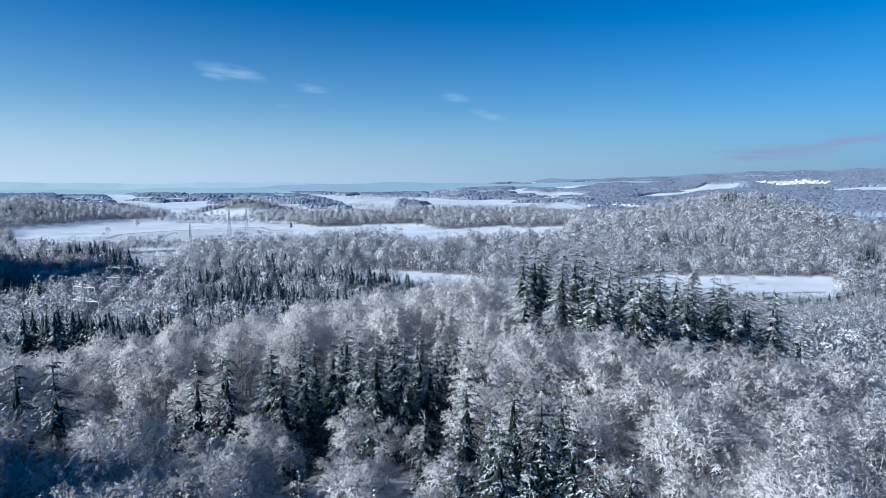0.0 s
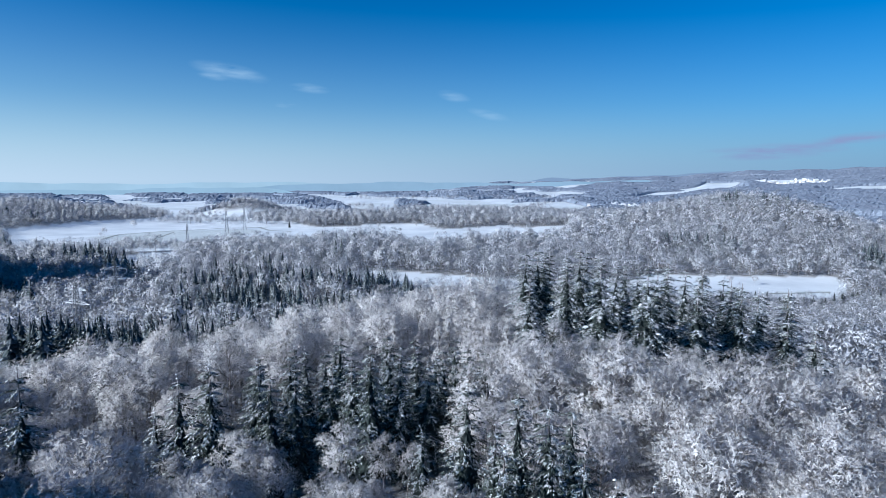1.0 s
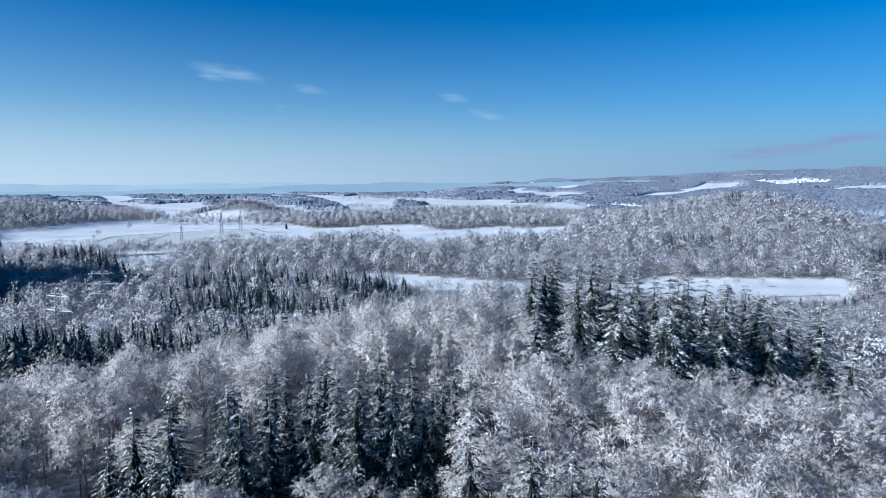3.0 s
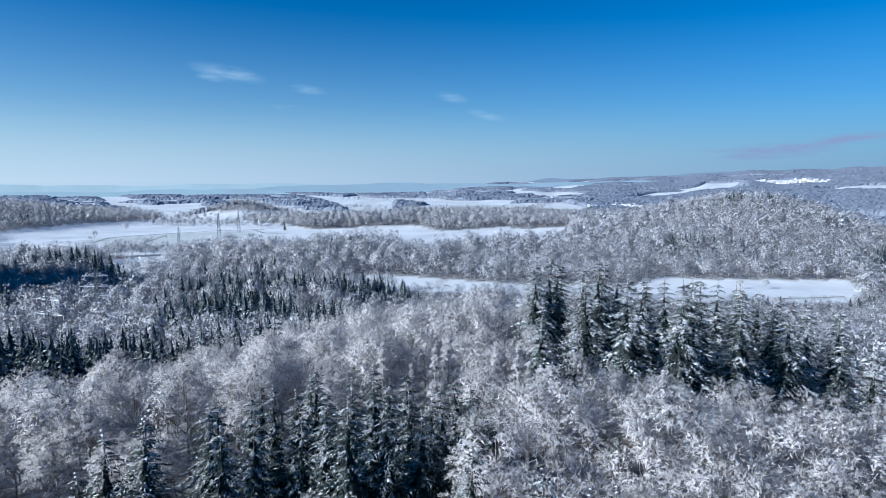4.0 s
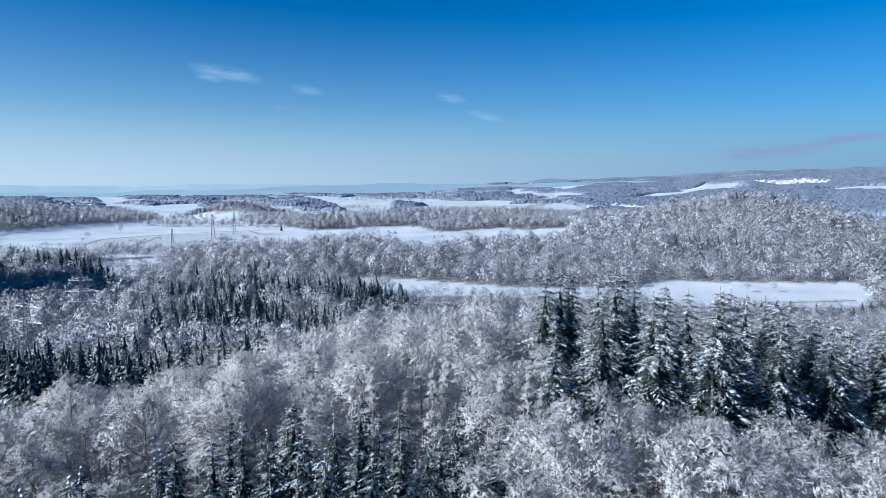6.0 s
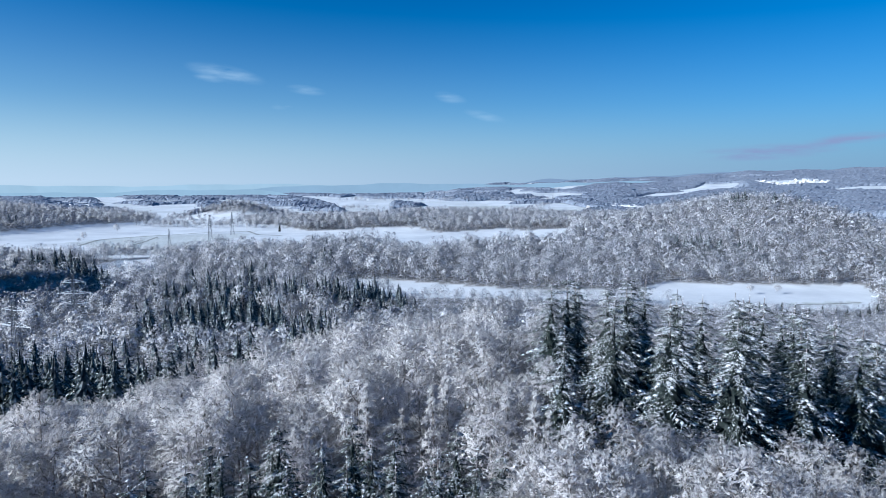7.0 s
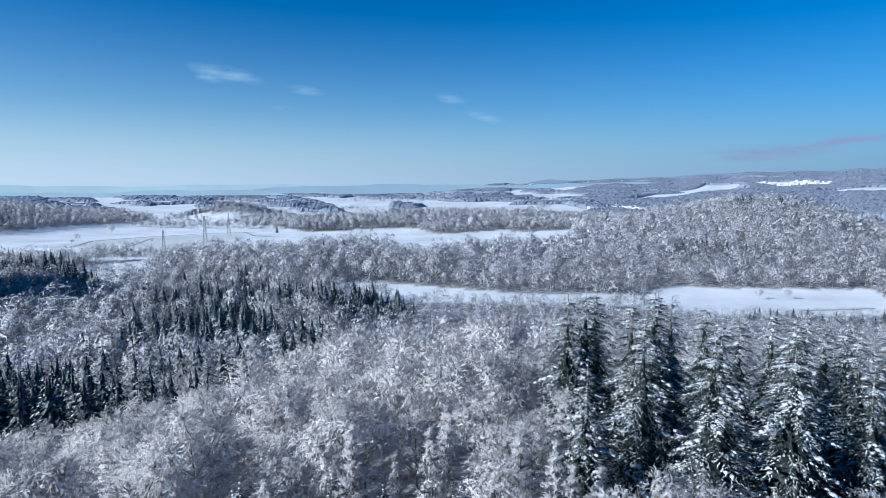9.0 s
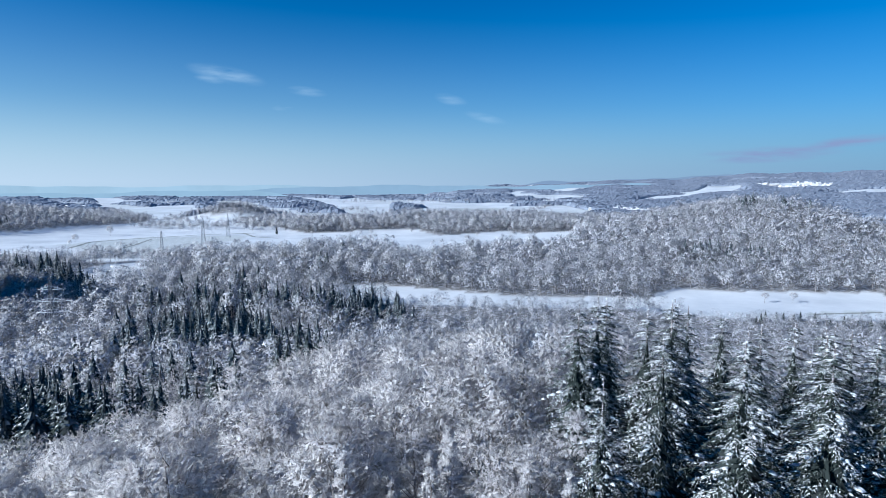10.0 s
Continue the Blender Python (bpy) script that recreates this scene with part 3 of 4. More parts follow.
def spruce_soft(seed, H, R, tiers, sprigs, length, width):
    """A spruce of the farther stands: (trunk, needles, snow, dark inside); hanging sprigs tier by tier over a dark cone, snow on a good part of them."""
    rng = np.random.default_rng(seed)
    trunk = limb([(0, 0, -0.8), (0, 0, H)], [0.012 * H, 0.001 * H], 3)
    t = 1 - rng.random(sprigs) ** 0.55
    t = (np.floor(t * tiers) + 0.5 + rng.uniform(-0.45, 0.45, sprigs) * 0.75) / tiers
    a = rng.uniform(0, 6.28, sprigs)
    lobe = 1 + 0.16 * np.sin(5 * a + 9 * np.floor(t * tiers))
    rad = (R * (1 - t) ** 0.8 + 0.12) * lobe
    out = np.stack([np.cos(a), np.sin(a), 0 * a], -1)
    base = out * (rad * rng.uniform(0.5, 0.95, sprigs))[:, None] + np.stack([0 * t, 0 * t, H * (0.06 + 0.93 * t)], -1)
    way = unit(out + np.stack([0 * t, 0 * t, -0.75 + 0.45 * t], -1) + rng.normal(0, 0.22, (sprigs, 3)))
    face = out * 0.8 + [0, 0, 0.45]
    long = length * rng.uniform(0.6, 1.2, sprigs) * (1 - 0.6 * t)
    wide = width * rng.uniform(0.7, 1.3, sprigs) * (1 - 0.45 * t)
    dark = blades(rng, base, way, long, wide, face, 0.3)
    k = rng.random(sprigs) < 0.42
    white = blades(rng, base[k] + out[k] * 0.06 + [0, 0, 0.10], way[k], long[k] * 0.8, wide[k] * 0.75, out[k] * 0.7 + [0, 0, 0.6], 0.3)
    return trunk, dark, white, joined(spruce_core(rng, H * 0.98, R * 0.95, tiers + 2, 7))


# templates, nearest first
BROAD_NEAR = [broadleaf(11 + i, h, r, hd, 29, 19, 0.058, 0.46, fill=90) for i, (h, r, hd) in enumerate([(19, 5.3, 11), (17, 5.7, 12), (20, 5.0, 10), (15, 5.1, 10), (18, 6.0, 13)])]
BROAD_SIDE = [broadleaf(21 + i, h, r, 10, 22, 13, 0.088, 0.56, fill=60) for i, (h, r) in enumerate([(18, 5.4), (19, 5.2), (16, 5.8)])]
LARCH_NEAR = [broadleaf(31 + i, h, r, 28, 9, 15, 0.065, 0.5, "cone", fill=20, droop=0.3) for i, (h, r) in enumerate([(19, 3.4), (17, 3.0)])]
SPRUCE_NEAR = [spruce_mesh(51 + i, h, r, w, 11, 10, caps=5, fine=3, full=0.8) for i, (h, r, w) in enumerate([(26, 7.2, 24), (25, 6.8, 23), (24, 7.0, 22)])]
SPRUCE_SLIM = [spruce_mesh(61 + i, h, r, w, 10, 8, caps=1, fine=2, load=0.45, full=0.72) for i, (h, r, w) in enumerate([(20, 5.0, 16), (18, 4.8, 15), (21, 4.8, 16)])]
BROAD_MID = [broadleaf(71 + i, h, r, 8, 18, 5, 0.18, 0.8, wood=False, fill=30, lift=0.2) for i, (h, r) in enumerate([(17, 5.4), (15, 5.8), (18, 5.2), (14, 5.2)])]
SPRUCE_MID = [spruce_soft(81 + i, h, r, 14, 420, 1.1, 0.4) for i, (h, r) in enumerate([(22, 5.0), (20, 4.7), (18, 4.5)])]
BROAD_LOW = [broadleaf(91 + i, h, r, 6, 22, 1, 0.7, 1.35, wood=False, shell=True, fill=4, bole=0.0, lift=0.4) for i, (h, r) in enumerate([(16, 5.4), (14, 6.0), (18, 5.2), (11, 5.6), (16, 4.8)])]
SHRUB = [broadleaf(151 + i, h, r, 4, 12, 1, 1.2, 1.9, wood=False, shell=True, fill=1, bole=-0.1, lift=0.4) for i, (h, r) in enumerate([(11, 6.8), (9, 7.6), (13, 6.2)])]
SPRUCE_SOFT = [spruce_soft(131 + i, h, r, 10, 150, 1.4, 0.6) for i, (h, r) in enumerate([(17, 4.4), (15, 4.2), (18, 4.3)])]
SPRUCE_LOW = [spruce_soft(101 + i, h, r, 7, 50, 1.8, 0.9) for i, (h, r) in enumerate([(18, 4.8), (15, 4.5), (17, 4.6)])]
BROAD_FAR = [broadleaf(111 + i, h, r, 5, 15, 1, 1.05, 1.8, wood=False, shell=True, fill=3, bole=0.0, lift=0.4) for i, (h, r) in enumerate([(16, 5.0), (14, 5.5), (18, 4.7), (12, 4.9)])]


def stand(name, kind_templates, xy, scale, label, seed, mats):
    """One wood of many trees, too many to count, as one mesh."""
    rng = np.random.default_rng(seed)
    vs, fs, ms, ts, n = [], [], [], [], 0
    pick = rng.integers(0, len(kind_templates), len(xy))
    z = height(xy[:, 0], xy[:, 1])
    for k, tpl in enumerate(kind_templates):
        sel = np.nonzero(pick == k)[0]
        if not len(sel):
            continue
        a = rng.uniform(0, 2 * np.pi, len(sel))
        s = scale[sel]
        for slot, (v, f, t) in enumerate(tpl):
            x = (v[None, :, 0] * np.cos(a)[:, None] - v[None, :, 1] * np.sin(a)[:, None]) * s[:, None] + xy[sel, 0][:, None]
            y = (v[None, :, 0] * np.sin(a)[:, None] + v[None, :, 1] * np.cos(a)[:, None]) * s[:, None] + xy[sel, 1][:, None]
            zz = v[None, :, 2] * s[:, None] + z[sel][:, None]
            vs.append(np.stack([x, y, zz], -1).reshape(-1, 3))
            tx = t[None, :, 0] * np.cos(a)[:, None] - t[None, :, 1] * np.sin(a)[:, None]
            ty = t[None, :, 0] * np.sin(a)[:, None] + t[None, :, 1] * np.cos(a)[:, None]
            ts.append(np.stack([tx, ty, np.broadcast_to(t[None, :, 2], tx.shape)], -1).reshape(-1, 3))
            fs.append((f[None] + (np.arange(len(sel)) * len(v))[:, None, None] + n).reshape(-1, 3))
            ms.append(np.full(len(sel) * len(f), slot))
            n += len(sel) * len(v)
    if not vs:
        return
    me = mesh_from(name, np.concatenate(vs), np.concatenate(fs), mats, np.concatenate(ms), np.concatenate(ts))
    tagged(new(name, me), label, "woodland", kind="stuff")


def scatter(x0, x1, y0, y1, step, seed):
    rng = np.random.default_rng(seed)
    gx, gy = np.meshgrid(np.arange(x0, x1, step), np.arange(y0, y1, step * 0.87))
    gx = gx + (np.arange(gx.shape[0]) % 2)[:, None] * step / 2
    p = np.stack([gx, gy], -1).reshape(-1, 2)
    return p + rng.uniform(-0.48, 0.48, p.shape) * step


def in_view(p, margin=20.0, left=30.0):
    """The wedge of country ahead that the walk passes or looks at."""
    x, y = p[:, 0], p[:, 1]
    return (x < 0.77 * y + margin) & (x > -0.77 * y - margin - left)


def make_tree(name, meshes, mats, parts, label, category, group):
    e = tagged(new(name), label, category, group)
    for p, (v, f, t), m in zip(parts, meshes, mats):
        tagged(part(p, mesh_from(p, v, f, [m], turn=t), e), kind="stuff" if p in ("needles", "snow_load", "crown", "inner_brush", "dark_core") else "")
    return e


PROTO = {}


def prototypes(key, templates, mats, parts, name, labels, category, group):
    PROTO[key] = [(tpl, mats, parts, name, lab, category, group) for tpl, lab in zip(templates, labels)]


MADE = {}


def plant(key, which, x, y, scale, turn, label=""):
    """Plant one tree as a thing of its own; alike trees share meshes."""
    tpl, mats, parts, name, lab, cat, group = PROTO[key][which % len(PROTO[key])]
    m = pose(x, y, float(height(x, y)), 0, 0, turn) @ Matrix.Diagonal((scale, scale, scale, 1))
    k = (key, which % len(PROTO[key]))
    if k not in MADE:
        MADE[k] = make_tree(name, tpl, mats, parts, lab, cat, group)
        ob = MADE[k]
        ob.matrix_basis = m
    else:
        ob = copy_thing(MADE[k], m)
        ob.scale = (scale, scale, scale)
    if label:
        ob["label"] = label
    return ob


prototypes("broad", BROAD_NEAR, [bark, brush, frost], ["trunk", "inner_brush", "crown"], "broadleaf_tree",
           ["tall bare broadleaf tree white with hoar frost", "broad bare tree with frosted spreading twigs", "slender bare tree coated in hoar frost", "low bushy bare tree white with rime", "wide-crowned bare tree thick with white frost"], "tree", "frosted trees on the spur")
prototypes("birch", BROAD_NEAR[2::-2] + BROAD_NEAR[3:4], [bark, brush, frost], ["trunk", "inner_brush", "crown"], "birch_tree",
           ["slender bare birch coated in white hoar frost", "tall leafless birch with frosted arching twigs", "low bare birch furred with rime"], "tree", "frosted birches on the spur")
prototypes("side", BROAD_SIDE, [bark, brush, frost], ["trunk", "inner_brush", "crown"], "broadleaf_tree",
           ["bare broadleaf tree grey-white with hoar frost", "tall leafless tree furred with frost on the slope", "spreading bare tree with frosted twigs"], "tree", "frosted trees on the slopes")
prototypes("larch", LARCH_NEAR, [bark, brush, frost], ["trunk", "inner_brush", "crown"], "larch_tree",
           ["conical bare larch grey-white with hoar frost", "narrow young larch furred with frost"], "tree", "larches on the spur")
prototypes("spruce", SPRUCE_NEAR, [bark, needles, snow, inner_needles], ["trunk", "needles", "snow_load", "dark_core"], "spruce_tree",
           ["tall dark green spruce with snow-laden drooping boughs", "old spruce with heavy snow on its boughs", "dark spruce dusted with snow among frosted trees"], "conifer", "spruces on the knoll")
prototypes("row", SPRUCE_MID, [bark, needles, snow, rimed_needles], ["trunk", "needles", "snow_load", "dark_core"], "spruce_tree",
           ["tall dark spruce in a row at the wood's edge", "dark spruce with snow-dusted boughs in a dense row", "dark green spruce beside the frosted slope"], "conifer", "spruces behind the slope")
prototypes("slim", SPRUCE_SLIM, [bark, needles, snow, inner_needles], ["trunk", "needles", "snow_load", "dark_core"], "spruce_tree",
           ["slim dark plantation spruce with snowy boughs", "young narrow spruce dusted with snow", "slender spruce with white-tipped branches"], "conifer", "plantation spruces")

rng = np.random.default_rng(5)
TAKEN = []


def tip_spruce(key, which, x, y, z):
    """A spruce whose tip stands at that height."""
    H = {"spruce": SPRUCE_NEAR, "slim": SPRUCE_SLIM, "row": SPRUCE_MID}[key][which % 3][0][0][:, 2].max()
    s = (z - float(height(x, y))) / H
    plant(key, which, x, y, s, rng.uniform(0, 360))
    TAKEN.append((x, y, (3.6 if key == "spruce" else 2.4) * s))


# the old spruces on the knoll
KNOLL = [(17, 141, 74.5), (20, 143, 75), (22, 146, 74), (15.5, 122, 70.5), (26.5, 142, 73.5), (29, 140, 75), (32, 147, 74), (24, 129, 73.5), (28.7, 120, 75), (44, 146, 70.5),
         (53.5, 154, 69.5), (43, 130, 73), (56, 148.5, 69.7), (53.5, 133, 71), (38, 121, 74.3), (62, 138, 68), (49, 124, 70), (66, 146, 65), (36, 152, 72), (71, 131, 62), (45, 160, 69), (25, 157, 72),
         (66, 134, 67), (70, 140, 65), (74, 137, 66.5), (78, 143, 65), (69, 157, 66), (63, 155, 67.5), (69, 149, 66), (77, 131, 60), (60, 129, 69), (57, 141, 70), (48, 138, 72), (35, 132, 73)]
for i, (x, y, z) in enumerate(KNOLL):
    tip_spruce("spruce", i, x, y, z)
# the plantation in the hollow and the spruces by the clearing
BAND = [(-33, 87, 64.3), (-38, 88, 62.5), (-31, 102, 61.5), (-27, 108, 61), (-11, 110, 63), (-14, 91, 64), (-7, 91, 64.5), (-25, 88, 63), (-2, 98, 63), (3, 102, 63), (-11, 89, 66), (-9, 95, 65.5), (-18.7, 107, 63.6), (-20, 109, 61.8), (-28, 92, 63.5), (-25, 98, 63), (-30, 97, 62), (-22, 90, 63), (-15, 97, 64), (-13, 103, 63.5), (-5, 99, 63),
        (-3, 93, 63), (-1, 103, 62.5), (-24, 104, 62), (-17, 92, 63), (-8, 104, 63), (4, 97, 62), (-36, 93, 62), (-20, 101, 62.5), (-6, 108, 63), (1, 108, 63), (6, 104, 62)]
for i, (x, y, z) in enumerate(BAND):
    tip_spruce("slim", i, x, y, z)
CLEARING = [(10.8, 68, 67), (13, 61, 65), (11.8, 46.5, 69.5), (2.5, 80, 64.3), (5.2, 58, 66.5), (8, 72, 66.5), (-3, 76, 60), (10, 89, 60.5), (5, 66, 65), (14, 72, 65), (1, 54, 64), (7.5, 52, 65), (17, 54, 65), (-6, 50, 63.5), (-13, 52, 64), (-19, 54, 62)]
for i, (x, y, z) in enumerate(CLEARING):
    tip_spruce("slim", i + 1, x, y, z)
CREST = [(-45.5, 178, 54), (-44, 171, 57), (-63.5, 174, 53), (-50, 74, 68), (-58, 78, 66), (-42, 89, 57), (-36, 82, 54), (-46, 84, 54), (86, 140, 50), (27, 172, 63), (12, 158, 62), (-52, 180, 52)]
for i, (x, y, z) in enumerate(CREST):
    tip_spruce("slim", i + 2, x, y, z)

# the row of big spruces behind the edge of the slope
for i, (x, y) in enumerate(scatter(-150, -40, 182, 262, 6.4, 33)):
    edge = float(np.interp(x, [-150, -100, -79, -71, -64, -58, -45, -38], [196, 189, 184, 186, 195, 216, 244, 262]))
    if edge < y < edge + (26 if x < -60 else 12) and in_view(np.array([[x, y]]), 8, 0)[0]:
        tip_spruce("row", i, x, y, rng.uniform(43, 49.5) - 0.12 * (y - edge))

# frosted broadleaf wood over the spur: the nearest are things of their own
TAKEN += [(26.4, 100.5, 2.0), (25.4, 95.5, 0.4), (21.5, 104.5, 0.6)]
taken = np.array(TAKEN)
wood = scatter(-200, 200, 42, 270, 6.7, 21)
wood = wood[(wood[:, 1] < 205) | ((wood[:, 0] < 10) & (wood[:, 0] > -150))]
wood = wood[in_view(wood, 8, 22) & ~in_field(wood[:, 0], wood[:, 1])]
gap = np.min(np.hypot(wood[:, None, 0] - taken[None, :, 0], wood[:, None, 1] - taken[None, :, 1]) - taken[None, :, 2], 1)
wood = wood[gap > 2.8]
near = (wood[:, 1] < 158) & (np.abs(wood[:, 0]) < 112)
for (x, y) in wood[near]:
    larchy = bump_at(x, y, 3, 118, 24, 12) > 0.4
    key = "larch" if larchy and rng.random() < 0.7 else "broad" if wave(x, y, 0.06) > -0.05 else "birch"
    if key != "larch" and (abs(x) > 62 or y > 136):
        key = "side"
    hollow = bump_at(x, y, -48, 92, 14, 14) + bump_at(x, y, -4, 84, 10, 7) + 0.8 * bump_at(x, y, 42, 118, 30, 9) + 0.6 * bump_at(x, y, 45, 140, 26, 22)
    hollow += 0.55 * bump_at(x, y, -16, 74, 28, 11) + 1.1 * bump_at(x, y, 102, 154, 32, 20) + 0.9 * bump_at(x, y, 72, 125, 15, 12)
    plot = ease(-24, -18, x) * (1 - ease(19, 24, x)) * (1 - ease(76, 82, y))
    s = rng.uniform(0.82, 1.12) * (1 - 0.5 * min(hollow, 1)) * (1 - 0.2 * min(float(plot), 1))
    plant(key, int(rng.integers(0, 5)), x, y, s, rng.uniform(0, 360))
rest = wood[~near]


def sprucy(p):
    x, y = p[:, 0], p[:, 1]
    v = wave(x, y, 0.035) + 0.5 * wave(x, y, 0.09)
    edge = np.interp(x, [-160, -100, -62, -40, -22], [184, 184, 198, 228, 268])
    row = (np.abs(y - edge) < 6 + 4 * wave(x, y, 0.09)) & (x < -20) & (y > 226)
    row |= (np.abs(y - 245 - 0.15 * (x + 90)) < 11 + 5 * wave(x, y, 0.07)) & (x < -70)
    belt = (np.abs(y - 318 + 0.35 * (x + 60)) < 16) & (x < -20) & (x > -150)
    strip = (np.abs(y - 395) < 9) & (x < -15) & (x > -80)
    belt |= (np.abs(y - 418 - 0.12 * (x + 90)) < 20 + 8 * wave(x, y, 0.08)) & (x < -28) & (x > -175)
    valley = (v > 0.5) & (x < -60 + 0.1 * y) & (y > 200) & (y < 560)
    spur = (x > np.interp(y, [180, 218, 300, 340, 360, 425], [-72, -60, -64, -50, -30, -5])) & (y < 440)
    return (row | belt | strip | valley | ((v > 0.85) & (y < 900))) & ~spur


def stature(p):
    """Low scrub by the meadow and in the power line's cutting; tall wood elsewhere."""
    x, y = p[:, 0], p[:, 1]
    scrub = ease(55, 85, x) * ease(270, 310, y) * (1 - ease(408, 425, y)) * (1 - ease(330, 380, x))
    front = ease(-60, -20, x) * (1 - ease(85, 105, x)) * ease(330, 360, y) * (1 - ease(446, 456, y))
    tall = ease(505, 520, y) * (1 - ease(-6, 10, x)) * ease(-300, -240, x) + ease(560, 600, y) * ease(-6, 10, x) * (1 - ease(200, 260, x))
    lee = bump_at(x, y, 108, 162, 30, 18)
    return 1 - 0.5 * lee - 0.66 * scrub - 0.42 * front * (1 - scrub) + 0.22 * np.clip(tall, 0, 1)


def grow(p, tag, seed, broad, conif, mats_b, size=1.0):
    rr = np.random.default_rng(seed)
    k = sprucy(p)
    stand("woodland", broad, p[~k], rr.uniform(0.6, 1.2, int((~k).sum())) * stature(p[~k]) * size, "frosted broadleaf woodland " + tag, seed, mats_b)
    stand("spruce_woodland", conif, p[k], rr.uniform(0.6, 1.2, int(k.sum())) * stature(p[k]) * size, "dark snow-dusted spruce woodland " + tag, seed + 1, [bark, rimed_needles, snow, rimed_needles])


mid = scatter(-540, 540, 205, 640, 8.0, 22)
mid = mid[in_view(mid) & ~in_field(mid[:, 0], mid[:, 1]) & ~((mid[:, 1] < 270) & (mid[:, 0] < 10) & (mid[:, 0] > -150))]
mid = np.concatenate([mid, rest[rest[:, 1] > 245]])
rest = rest[rest[:, 1] <= 245]
grow(rest, "on the slopes of the spur", 201, BROAD_MID, SPRUCE_MID, [bark, brush, frost])
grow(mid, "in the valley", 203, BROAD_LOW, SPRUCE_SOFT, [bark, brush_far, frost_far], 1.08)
HILL = [(60, 640), (60, 900), (200, 1080), (520, 1080), (640, 960), (700, 640)]
hill = scatter(60, 720, 640, 1080, 9.4, 26)
hill = hill[in_view(hill) & inside(HILL, hill[:, 0], hill[:, 1]) & ~in_field(hill[:, 0], hill[:, 1])]
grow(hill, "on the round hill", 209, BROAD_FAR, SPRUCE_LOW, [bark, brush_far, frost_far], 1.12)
behind = scatter(-110, 110, -60, 42, 10.0, 28)
stand("woodland", BROAD_MID, behind, np.random.default_rng(4).uniform(0.7, 1.05, len(behind)), "frosted broadleaf woodland on the back of the spur", 215, [bark, brush, frost])
bushes = scatter(55, 330, 255, 425, 5.6, 27)
bushes = bushes[in_view(bushes) & ~in_field(bushes[:, 0], bushes[:, 1]) & (stature(bushes) < 0.7)]
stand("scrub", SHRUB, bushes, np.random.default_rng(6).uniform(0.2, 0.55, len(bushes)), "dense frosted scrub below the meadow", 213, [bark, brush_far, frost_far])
far = scatter(-1200, 1200, 640, 1500, 9.5, 23)
far = far[in_view(far) & ~in_field(far[:, 0], far[:, 1]) & ~inside(HILL, far[:, 0], far[:, 1])]
blue = (far[:, 0] > 420) & (far[:, 1] > 1040)
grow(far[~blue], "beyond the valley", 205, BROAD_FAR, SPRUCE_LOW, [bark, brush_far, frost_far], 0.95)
def far_canopy(r0, r1, rings, az0, az1, step, seed):
    """The closed canopy of the far woods: a lumpy sheet at tree-top height that drops to the ground at the edge of every field."""
    rng = np.random.default_rng(seed)
    az, r = np.arange(az0, az1, step), np.geomspace(r0, r1, rings)
    a, q = np.meshgrid(np.radians(az), r)
    a = a + rng.uniform(-0.4, 0.4, a.shape) * radians(step)
    q = q * (1 + rng.uniform(-0.4, 0.4, q.shape) * math.log(r1 / r0) / rings)
    x, y = q * np.sin(a), q * np.cos(a)
    wooded = ~in_field(x, y)
    near = (q < 1480) & ~((x > 420) & (y > 1040))
    tall = 9.5 + 3.0 * wave(x, y, 0.02) + 2.0 * wave(x, y, 0.06) + rng.normal(0, 1.15, x.shape)
    # the woods thin out and sink towards their edges
    full = sum(np.roll(wooded, (i, j), (0, 1)).astype(float) for i in (-1, 0, 1) for j in (-2, -1, 0, 1, 2)) / 15
    tall = tall * np.clip(1.5 * full - 0.4, 0.25, 1)
    z = height(x, y) + np.where(wooded & ~near, np.maximum(tall, 2.0), -3.0)
    n = len(az)
    i, j = np.meshgrid(np.arange(rings - 1), np.arange(n - 1), indexing="ij")
    o = i * n + j
    f = np.stack([np.stack([o, o + 1, o + n + 1], -1), np.stack([o, o + n + 1, o + n], -1)], 2).reshape(-1, 3)
    f = f[(wooded & ~near).ravel()[f].any(1)]
    v = np.stack([x, y, z], -1).reshape(-1, 3)
    used, f = np.unique(f, return_inverse=True)
    f = f.reshape(-1, 3)
    tri = v[used][f]
    nor = np.cross(tri[:, 1] - tri[:, 0], tri[:, 2] - tri[:, 0])
    nor = unit(nor * np.sign(nor[:, 2:]))
    turn = np.repeat(nor, 3, 0)
    me = mesh_from("far_woodland", tri.reshape(-1, 3), np.arange(len(tri) * 3).reshape(-1, 3), [brush_hazed], turn=turn)
    tagged(new("far_woodland", me), "distant frosted woods coloured blue-grey for haze", "woodland", kind="stuff")


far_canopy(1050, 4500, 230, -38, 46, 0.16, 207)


# ---- single trees, bushes and hedges in the fields ----
prototypes("field", BROAD_NEAR[3:5], [bark, brush, frost], ["trunk", "inner_brush", "crown"], "field_tree",
           ["small frosted tree standing alone in a snowy field", "rounded frosted bush at the edge of a snowy field"], "tree", "trees in the fields")
prototypes("young", SPRUCE_MID, [bark, needles, snow, inner_needles], ["trunk", "needles", "snow_load", "dark_core"], "young_spruce",
           ["young dark spruce at the edge of the meadow", "small spruce dusted with snow by the meadow", "low dark spruce beside the snowy meadow"], "conifer", "young spruces by the meadow")
prototypes("russet", [broadleaf(140, 13, 2.6, 9, 12, 20, 0.11, 0.45, fill=20)], [bark, russet, russet], ["trunk", "inner_brush", "crown"], "beech_tree",
           ["young beech still holding dry russet leaves"], "tree", "beeches holding leaves")
plant("russet", 0, 26.4, 100.5, (62.5 - float(height(26.4, 100.5))) / 15.5, 40)
plant("russet", 0, 21.5, 104.5, 0.6, 140)
